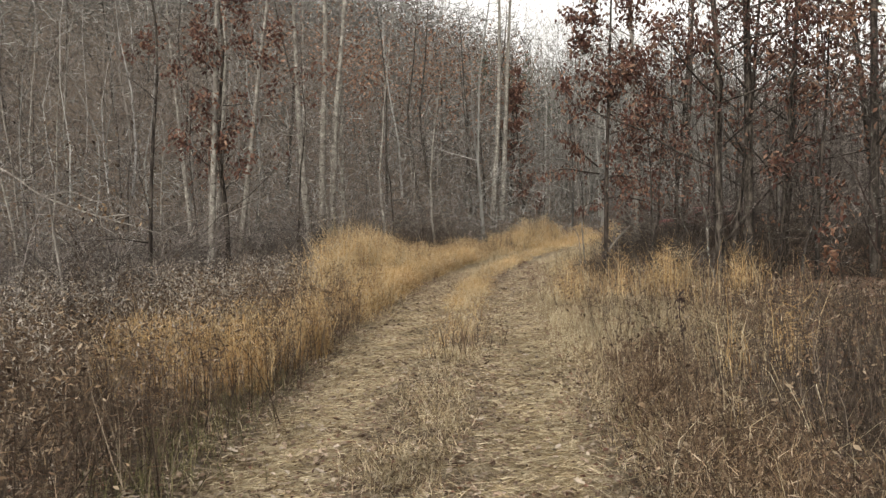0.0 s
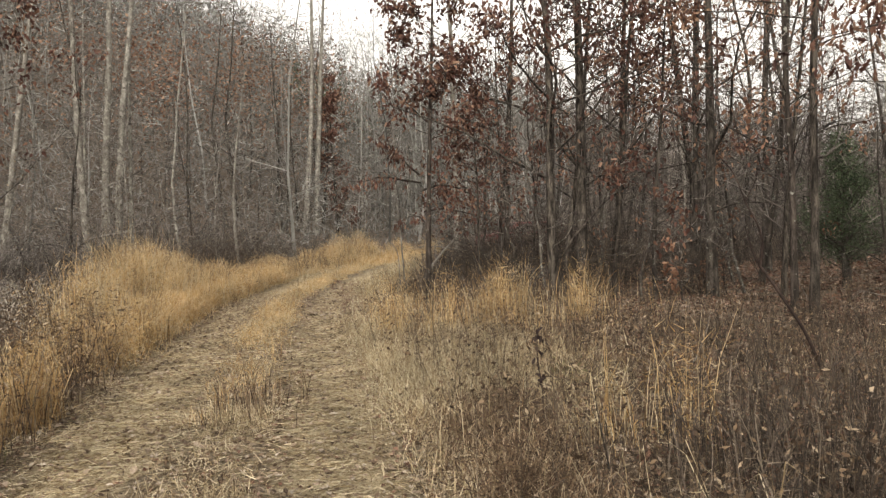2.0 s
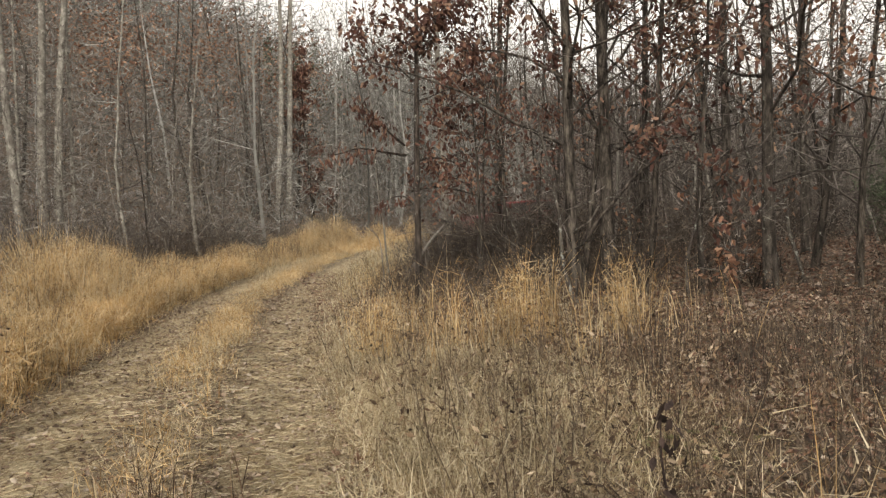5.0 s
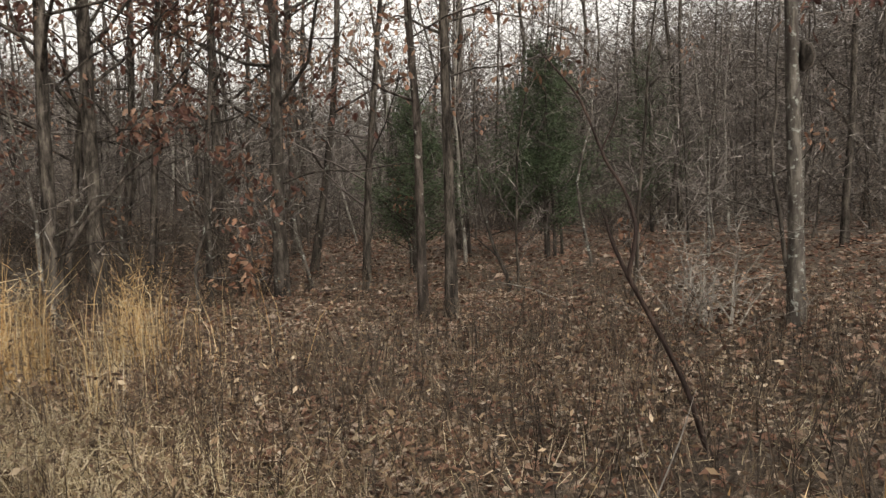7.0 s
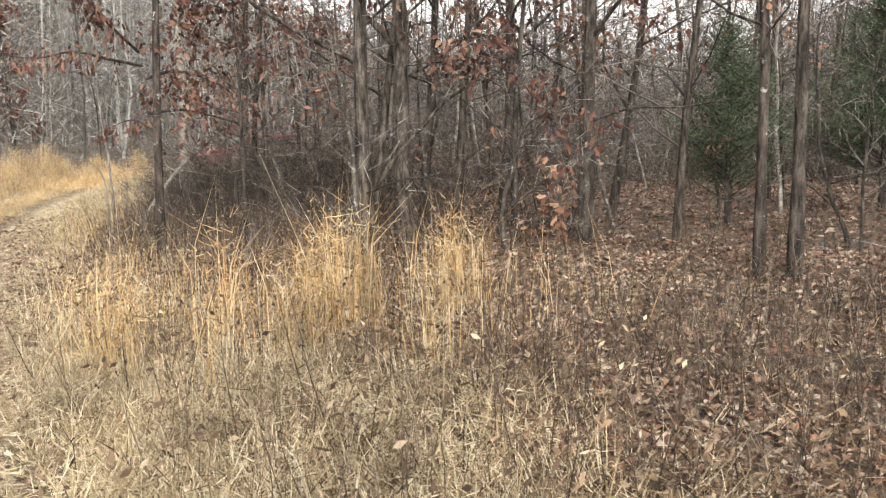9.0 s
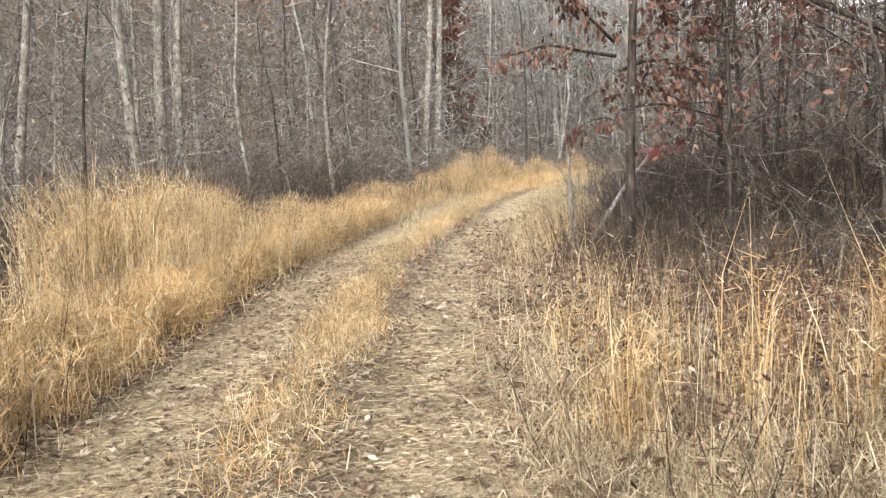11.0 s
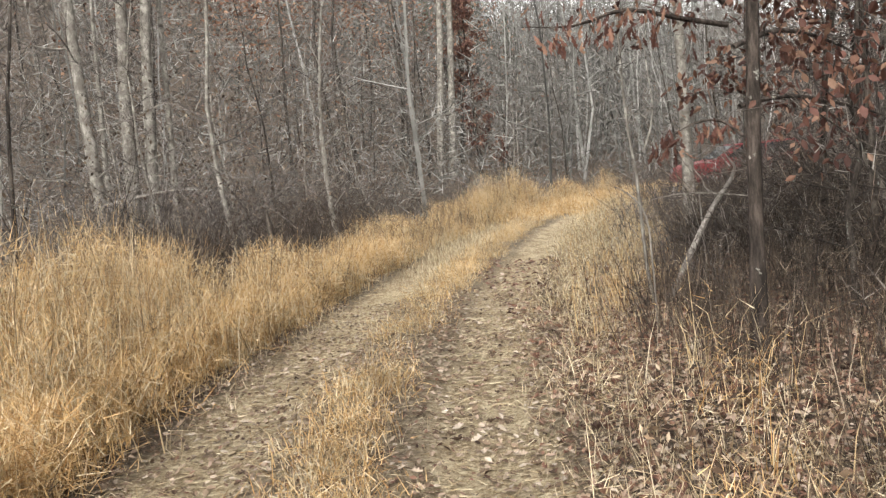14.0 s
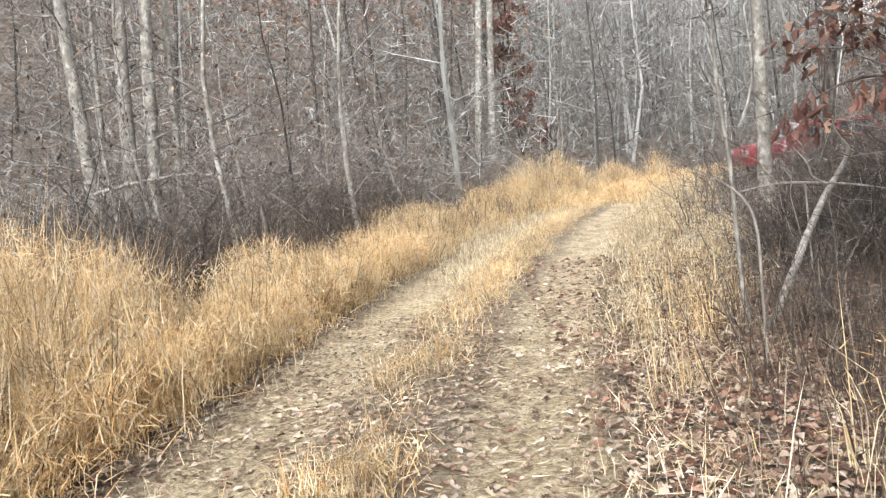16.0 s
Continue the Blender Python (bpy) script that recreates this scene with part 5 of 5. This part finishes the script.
stuff("grass_tuft_middle", blades(rng, on_land(p[:, 0], p[:, 1]), rng.uniform(0.1, 0.5, len(p)), 0.006, 0.3, 0.5), WEED_LEAF, "brown-gold tuft in the middle strip", "grass")
stuff("weed_tuft_middle", scatter([brush(R_(466), 7, 0.4, 10, 0.4, 0.004).arrays()], [(0.15, 9.3), (0.3, 9.6), (0.2, 9.9), (0.0, 8.9)], rng), WEED, "dark brown weed in the middle strip", "weeds")

sg = R_(51)
c = patch(sg, 260, -1, 1.5, 3.0, 9.4, lambda x, y: (np.abs(x - trail(y) + 0.03) < 0.32) * (0.2 + 0.8 * smooth(0.3, 0.6, drift(1.7 * x, 1.5 * y))))
stuff("short_strip_grass", tufts_of(sg, c, 2600, 0.07, 0.03, 0.16, 0.005, 0.8, 1.2), WEED_LEAF, "short brown grass in the middle of the trail", "grass")
stuff("short_strip_straw", fluff(sg, c, 5000, 0.09, 0.06, 0.04, 0.13, 0.0046), STRAW, "short curled straw in the middle of the trail", "grass")

# grass that closes over the trail past the bend
c = patch(rng, 330, 2, 19, 33, 47, lambda x, y: (np.abs(x - trail(y)) < 1.7) * smooth(33, 36, y))
stuff("grass_past_bend", tufts_of(rng, c, 6000, 0.14, 0.12, 0.5, 0.011, 0.35, 0.9), GOLD_GRASS, "golden grass closing over the trail past the bend", "grass")
stuff("grass_curls_past_bend", fluff(rng, c, 14000, 0.17, 0.35, 0.05, 0.2, 0.011), GOLD_GRASS, "curled blades of the grass past the bend", "grass")

p = patch(rng, 5000, -1, 9, 22, 36, lambda x, y: (np.abs(x - trail(y) + 0.95) < 0.5) * smooth(23, 29, y) * (0.3 + 0.7 * drift(2 * x, 2 * y)))
stuff("rut_grass", blades(rng, on_land(p[:, 0], p[:, 1]), rng.uniform(0.05, 0.2, len(p)), 0.007, 0.6, 1.0), STRAW, "short straw standing in the far rut", "grass")

# golden tufts on the right, counted one by one
TUFTS = [(1.95, 13.4, 0.85, 260), (2.2, 13.9, 0.7, 200), (2.79, 13.87, 1.15, 170), (2.97, 13.1, 0.8, 200), (3.45, 13.5, 1.2, 330), (3.75, 13.75, 1.15, 260), (3.2, 13.2, 0.95, 220),
         (3.56, 12.4, 0.75, 180), (4.75, 14.0, 1.15, 320), (4.55, 13.6, 0.8, 160), (5.0, 14.6, 0.7, 120), (2.5, 7.7, 0.9, 150), (2.96, 7.5, 0.95, 170), (1.75, 5.2, 0.6, 60), (2.1, 15.4, 0.5, 120), (2.55, 16.3, 0.6, 90),
         (2.75, 17.2, 0.55, 80), (3.0, 16.0, 0.6, 90), (2.45, 14.7, 0.5, 120), (2.6, 19.6, 0.5, 120), (3.0, 20.9, 0.5, 130), (3.5, 22.4, 0.6, 150), (2.9, 18.2, 0.75, 40), (3.1, 17.6, 0.7, 40)]
for i, (x, y, h, n) in enumerate(TUFTS):
    rr = R_(600 + i)
    q = np.zeros((n, 3))
    n = int(n * 0.42)
    q = q[:n]
    q[:, :2] = rr.normal(0, 0.13, (n, 2)) * np.abs(rr.normal(1, 0.6, (n, 1)))
    t = thing("grass_tuft", (x, y, float(land(x, y))), "upright tuft of golden dry grass", "grass tuft", "grass tufts beside the trail")
    tagged(part("tuft_top", blades(rr, q, rr.beta(1.7, 1.7, n) * h * 1.2, 0.0056, 0.19, 0.75), GOLD_GRASS, t), kind="stuff")
    q = np.zeros((n * 5, 3))
    q[:, :2] = rr.normal(0, 0.12, (len(q), 2))
    q[:, 2] = rr.beta(1, 1.5, len(q)) * h * 0.8
    w = np.stack([rr.normal(0, 0.55, len(q)), rr.normal(0, 0.55, len(q)), rr.uniform(-0.35, 1.0, len(q))], 1) * rr.uniform(0.03, 0.11, len(q))[:, None]
    tagged(part("tuft_foot", slivers(rr, q, w * 1.2, 0.0062), STRAW if i % 2 else GOLD_GRASS, t, "curled pale blades at the foot"), kind="stuff")


def edge_right(x, y):
    off = x - trail(y)
    return smooth(1.05, 1.5, off) * (1 - smooth(3.2, 4.6, off))


def weeds_left(x, y):
    off = x - trail(y)
    return smooth(-1.2, -1.7, off) * (0.35 + 0.65 * (1 - smooth(11, 18, y))) * (1 - 0.85 * gold_left(x, y)) * (1 - 0.85 * smooth(12, 15, y) * smooth(-2.2, -1.8, off)) * smooth(-9.5, -6.0, off + 0.7 * np.sin(1.7 * y)) * smooth(2.2, 4.8, y + 0.5 * np.sin(2.3 * x))


# straw lying and standing at the verge
p = patch(rng, 4000, -2, 9, 2, 34, lambda x, y: edge_right(x, y) * (1 - 0.96 * smooth(1.4, 2.1, x - trail(y))) * (1 - 0.8 * smooth(12, 16, y)) * (0.45 + 0.55 * smooth(7, 10, y)))
stuff("verge_straw", fluff(rng, p, 18000, 0.05, 0.12, 0.05, 0.2, 0.0046), STRAW, "pale matted straw along the verge", "grass")
p = patch(rng, 9000, -6, 8, 2, 44, lambda x, y: (np.abs(np.abs(x - trail(y)) - 1.3) < 0.35) * 1.0)
stuff("verge_grass", blades(rng, on_land(p[:, 0], p[:, 1]), rng.uniform(0.05, 0.2, len(p)), 0.004, 1.0, 1.4), STRAW, "short dry grass edging the ruts", "grass")
p = patch(rng, 26000, -4, 9, 1, 24, lambda x, y: (np.abs(x - trail(y)) < 1.5) * (1 - 0.55 * smooth(14, 18, y)) * (0.25 + 0.75 * rut(x, y)))
stuff("strewn_straw", lying(rng, p, 0.04, 0.13, 0.0045), STRAW, "straw strewn over the ruts", "grass")
p = patch(rng, 1300, -2.4, 0, 4, 8.5, lambda x, y: np.exp(-(((x + 1.75) / 0.3) ** 2)) + 0.0)
q = np.array((2.95, 9.6)) + rng.normal(0, 0.16, (90, 2))
stuff("green_sprigs", leaves(rng, on_land(q[:, 0], q[:, 1], 0.05) + np.stack([0 * q[:, 0], 0 * q[:, 0], rng.uniform(0, 0.14, len(q))], 1), 0.06, PLAIN, 0, 0.2, 0.4), GREEN_GRASS, "small green sprigs among the dead weeds", "weeds")
stuff("green_grass", blades(rng, on_land(p[:, 0], p[:, 1]), rng.uniform(0.1, 0.28, len(p)), 0.005, 0.6, 0.7), GREEN_GRASS, "patch of green grass at the verge", "grass")

p = patch(rng, 1000, 0.8, 6, 9.3, 15, lambda x, y: smooth(1.0, 1.4, x - trail(y)) * (1 - smooth(2.0, 3.4, x - trail(y))))
q = patch(rng, 600, 0.6, 4, 2.5, 9.5, lambda x, y: smooth(1.15, 1.5, x - trail(y)) * (1 - smooth(2.4, 3.4, x - trail(y))))
stuff("arching_straw_near", blades(rng, on_land(q[:, 0], q[:, 1]), rng.uniform(0.15, 0.7, len(q)), 0.005, 0.8, 1.5), STRAW, "thin pale straws bending over the dead weeds", "grass")
stuff("arching_straw", blades(rng, on_land(p[:, 0], p[:, 1]), rng.uniform(0.2, 0.6, len(p)), 0.005, 0.8, 1.3), STRAW, "long pale straws arching over the leaf litter", "grass")
p = patch(rng, 260, 1.6, 5.6, 12.2, 15, lambda x, y: smooth(1.3, 1.7, x - trail(y)) + 0.0)
stuff("loose_gold_stems", blades(rng, on_land(p[:, 0], p[:, 1]), rng.uniform(0.4, 1.1, len(p)), 0.0042, 0.16, 0.4), GOLD_GRASS, "loose golden stems standing between the tufts", "grass")

p = patch(rng, 130, 1.6, 4.2, 14.8, 18.2, lambda x, y: smooth(1.1, 1.5, x - trail(y)) * (1 - smooth(2.2, 3.4, x - trail(y))))
stuff("loose_straw_stems", blades(rng, on_land(p[:, 0], p[:, 1]), rng.uniform(0.25, 0.7, len(p)), 0.0042, 0.22, 0.45), STRAW, "loose straw stems standing in the leaf litter", "grass")

# dead weeds: stems with dry leaves
c = patch(rng, 2600, -9, -1, 2.5, 20, weeds_left)
weed_l = blades(rng, on_land(c[:, 0], c[:, 1]), rng.uniform(0.5, 1.0, len(c)), 0.007, 0.12, 0.25)
p = c[rng.integers(0, len(c), 24000)] + rng.normal(0, 0.06, (24000, 2))
at = on_land(p[:, 0], p[:, 1]) + np.stack([np.zeros(len(p)), np.zeros(len(p)), rng.beta(2.0, 1.6, len(p)) * 0.9], 1)
wk = [brush(R_(440 + i), 5, 0.75 + 0.12 * i, 14, 0.3, 0.0045).arrays() for i in range(4)]
stuff("branching_weeds", scatter(wk, patch(rng, 420, -8, -1, 3, 18, weeds_left), rng), WEED, "dead branching weeds with brittle stems", "weeds")
wk = [brush(R_(450 + i), 4, 0.4 + 0.1 * i, 12, 0.35, 0.004).arrays() for i in range(4)]
stuff("low_branching_weeds", scatter(wk, patch(rng, 800, 1, 12, 2.5, 17, lambda x, y: smooth(1.3, 2.0, x - trail(y)) * (1 - 0.6 * smooth(4, 9, x))), rng), WEED, "low dead weeds over the leaf litter", "weeds")
stuff("dark_weeds", scatter(wk, patch(rng, 280, 1, 9, 2.5, 12.5, lambda x, y: smooth(2.4, 4.0, x - trail(y)) * (1 - smooth(6.5, 9, x + 0.6 * np.sin(2 * y))) * smooth(2.5, 4.8, y)), rng), SHRUB, "dark brown brittle weeds beside the trail", "weeds")
stuff("dark_weeds_near", scatter(wk, patch(rng, 260, 2.2, 6.2, 3.2, 7.4, lambda x, y: smooth(2.2, 3.0, x - trail(y)) * (1 - smooth(4.4, 6.2, x + 0.5 * np.sin(3 * y))) * smooth(3.2, 4.6, y)), rng, 0.9, 1.5), SHRUB, "dark brown weed tangle beside the start of the walk", "weeds")
low_at = patch(rng, 330, 2.2, 5.6, 17.2, 22.6, lambda x, y: smooth(1.6, 2.6, x - trail(y)) + 0.0)
for name_, mat_, side in (("thin_weeds_under_oak", WEED, slice(0, 170)), ("dark_weeds_under_oak", SHRUB, slice(170, 330))):
    stuff(name_, scatter(wk, low_at[side], rng, 0.8, 1.35), mat_, "thin brown weeds standing under the oak", "weeds")
p = patch(rng, 1000, 2.5, 9.5, 4.0, 12, lambda x, y: smooth(3.0, 4.5, x - trail(y)))
stuff("dark_stems", blades(rng, on_land(p[:, 0], p[:, 1]), rng.uniform(0.2, 0.65, len(p)), 0.006, 0.5, 0.6), SHRUB, "dark brown dead stems standing in the litter", "weeds")
stuff("weeds_left", joined(weed_l), WEED, "dead grey-brown weed stems", "weeds")
stuff("weed_leaves_left", leaves(rng, at, 0.055, KITE * np.array([0.6, 1.0]), 0, 0.2, 0.6), WEED_LEAF, "withered curled leaves on dead weeds", "weeds")
q = patch(rng, 900, -8, -1.8, 4, 15, weeds_left)
stuff("seed_heads", fluff(rng, q, 25000, 0.05, 1.05, 0.02, 0.055, 0.009, 2.6), SEED_FLUFF, "pale fluffy seed heads on the dead weeds", "weeds")
p = patch(rng, 9000, -9, -1, 2.5, 22, weeds_left)
stuff("dead_grass_left", blades(rng, on_land(p[:, 0], p[:, 1]), rng.uniform(0.2, 0.65, len(p)), 0.006, 0.3, 0.5), WEED, "brown dead grass under the weeds", "grass")
c = patch(rng, 1100, 0, 11, 2, 17, lambda x, y: smooth(1.2, 1.8, x - trail(y)) * (1 - 0.7 * smooth(2.5, 7, x - trail(y))))
weed_r = blades(rng, on_land(c[:, 0], c[:, 1]), rng.uniform(0.2, 0.6, len(c)), 0.005, 0.35, 0.5)
p = c[rng.integers(0, len(c), 9000)] + rng.normal(0, 0.06, (9000, 2))
at = on_land(p[:, 0], p[:, 1]) + np.stack([np.zeros(len(p)), np.zeros(len(p)), rng.beta(1.6, 1.8, len(p)) * 0.5], 1)
stuff("weeds_right", joined(weed_r), WEED, "low dead weed stems", "weeds")
stuff("weed_leaves_right", leaves(rng, at, 0.05, KITE * np.array([0.9, 1.0]), 0, 0.4, 0.6), WEED_LEAF, "withered curled leaves on low weeds", "weeds")

# matted dead weeds on both sides
q = patch(rng, 500, 1, 4.2, 9, 13, lambda x, y: smooth(1.1, 1.5, x - trail(y)) * (1 - smooth(2.2, 3.6, x - trail(y))))
stuff("pale_matted_grass", fluff(rng, q, 16000, 0.12, 0.2, 0.05, 0.2, 0.0042), STRAW, "pale curled grass matted over the leaves", "grass")
q = patch(rng, 3000, 1, 8, 3, 13, lambda x, y: (1 - 0.75 * smooth(8.5, 10.5, y)) * smooth(1.2, 1.7, x - trail(y)) * (1 - 0.85 * smooth(2.4, 4.8, x - trail(y))))
# tree shade put into the colour: these weeds take the darker WEED here
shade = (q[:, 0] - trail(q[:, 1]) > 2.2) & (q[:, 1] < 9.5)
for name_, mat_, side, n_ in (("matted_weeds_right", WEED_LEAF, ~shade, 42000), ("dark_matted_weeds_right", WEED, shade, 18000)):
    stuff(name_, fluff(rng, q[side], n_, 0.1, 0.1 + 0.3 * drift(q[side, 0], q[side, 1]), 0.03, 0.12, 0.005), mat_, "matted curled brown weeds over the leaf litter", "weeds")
q = patch(rng, 1800, -7, -1, 3, 14, weeds_left)
stuff("matted_weeds_left", fluff(rng, q, 50000, 0.1, 0.3 + 0.5 * drift(q[:, 0], q[:, 1]), 0.03, 0.12, 0.005), WEED_LEAF, "matted curled brown weeds beside the trail", "weeds")

# fallen leaves
def near_trail(x, y):
    off = np.abs(x - trail(y))
    return (0.7 + 0.3 * smooth(0.3, 1.6, np.abs(off - 0.8) + 0.4 * off)) * (1 - smooth(2.2, 3.5, off))


SCRAP = PLAIN * np.array([1.15, 1.0])
p = patch(rng, 7500, -3, 5, 3, 21, near_trail)
stuff("fallen_leaves_trail", leaves(rng, on_land(p[:, 0], p[:, 1], 0.012), 0.07, LOBES, 1, 0, 0.6, 0.2), PALE_LITTER, "tan oak leaves fallen on the trail", "leaf litter")
p = patch(rng, 22000, -3, 6, 2, 23, lambda x, y: near_trail(x, y) * (1 - 0.6 * rut(x, y)))
stuff("dark_leaf_litter_trail", leaves(rng, on_land(p[:, 0], p[:, 1], 0.012), 0.036, SCRAP, 1, 0, 0.9, 0.25), LITTER, "dark broken leaves along the trail", "leaf litter")
p = patch(rng, 32000, -3, 6, 2, 23, near_trail)
stuff("leaf_litter_trail", leaves(rng, on_land(p[:, 0], p[:, 1], 0.01), 0.046, SCRAP, 1, 0, 0.9, 0.3), PALE_LITTER, "broken tan leaves along the trail", "leaf litter")


def verge_right(x, y):
    off = x - trail(y)
    return smooth(0.9, 1.5, off) * (1 - 0.8 * smooth(3.5, 5.5, off)) * (0.3 + 0.7 * smooth(8, 11, y)) * (1 - 0.6 * smooth(20, 22, y))


p = patch(rng, 5000, 0, 8, 2, 21, verge_right)
stuff("fallen_leaves_wood", leaves(rng, on_land(p[:, 0], p[:, 1], 0.02), 0.07, LOBES * np.array([0.85, 1.0]), 1, 0, 1.1, 0.3), LITTER, "brown oak leaves lying thick beside the trail", "leaf litter")
for name_, mat_, n_ in (("leaf_litter_verge", LITTER, 24000), ("pale_leaf_litter_verge", PALE_LITTER, 13000)):
    p = patch(rng, n_, 0, 9, 2, 24, verge_right)
    stuff(name_, leaves(rng, on_land(p[:, 0], p[:, 1], 0.015), 0.046, SCRAP, 1, 0, 1.2, 0.35), mat_, "small curled leaves littering the verge", "leaf litter")
p = patch(rng, 4000, 0, 7, 8, 22, lambda x, y: (1 - 0.85 * smooth(15, 17, y)) * smooth(0.9, 1.3, x - trail(y)) * (1 - 0.85 * smooth(2.0, 3.4, x - trail(y))))
stuff("curled_straw_verge", fluff(rng, p, 15000, 0.05, 0.1, 0.05, 0.2, 0.0042), STRAW, "curled pale straw among the fallen leaves", "grass")
for name_, mat_, n_ in (("leaf_carpet", LITTER, 34000), ("pale_leaf_carpet", PALE_LITTER, 20000)):
    p = patch(rng, n_, 2, 20, -3, 26, lambda x, y: smooth(4.5, 8, x + 0.3 * y - 1))
    stuff(name_, leaves(rng, on_land(p[:, 0], p[:, 1], 0.022), 0.075, PLAIN if mat_ is PALE_LITTER else KITE * np.array([1.4, 1.0]), 1, 0, 0.9), mat_, "brown and tan leaf carpet under the right-hand wood", "leaf litter")
for name_, mat_, n_ in (("leaf_drift", LITTER, 11000), ("pale_leaf_drift", PALE_LITTER, 13000)):
    p = patch(rng, n_, 2.4, 10, 5.5, 15, lambda x, y: smooth(2.0, 3.4, x - trail(y)) * (0.25 + 0.75 * smooth(0.3, 0.7, drift(x, y))))
    stuff(name_, leaves(rng, on_land(p[:, 0], p[:, 1], 0.03), 0.05, SCRAP, 1, 0, 1.3, 0.4), mat_, "curled leaves drifted over the open floor of the wood", "leaf litter")
p = patch(rng, 9000, 8, 27, 2, 30, lambda x, y: smooth(3, 6, x - trail(y)) + 0.0)
stuff("leaf_carpet_deep", leaves(rng, on_land(p[:, 0], p[:, 1], 0.025), 0.11, KITE * np.array([1.5, 1.0]), 1, 0, 0.8), LITTER, "red-brown leaf carpet deep in the wood", "leaf litter")
p = patch(rng, 26000, -22, 34, -12, 60, lambda x, y: smooth(3, 6, np.abs(x - trail(y))))
stuff("fallen_leaves_far", leaves(rng, on_land(p[:, 0], p[:, 1], 0.02), 0.14, KITE * np.array([1.4, 1.0]), 1, 0, 0.4), LITTER, "brown leaves under the trees", "leaf litter")
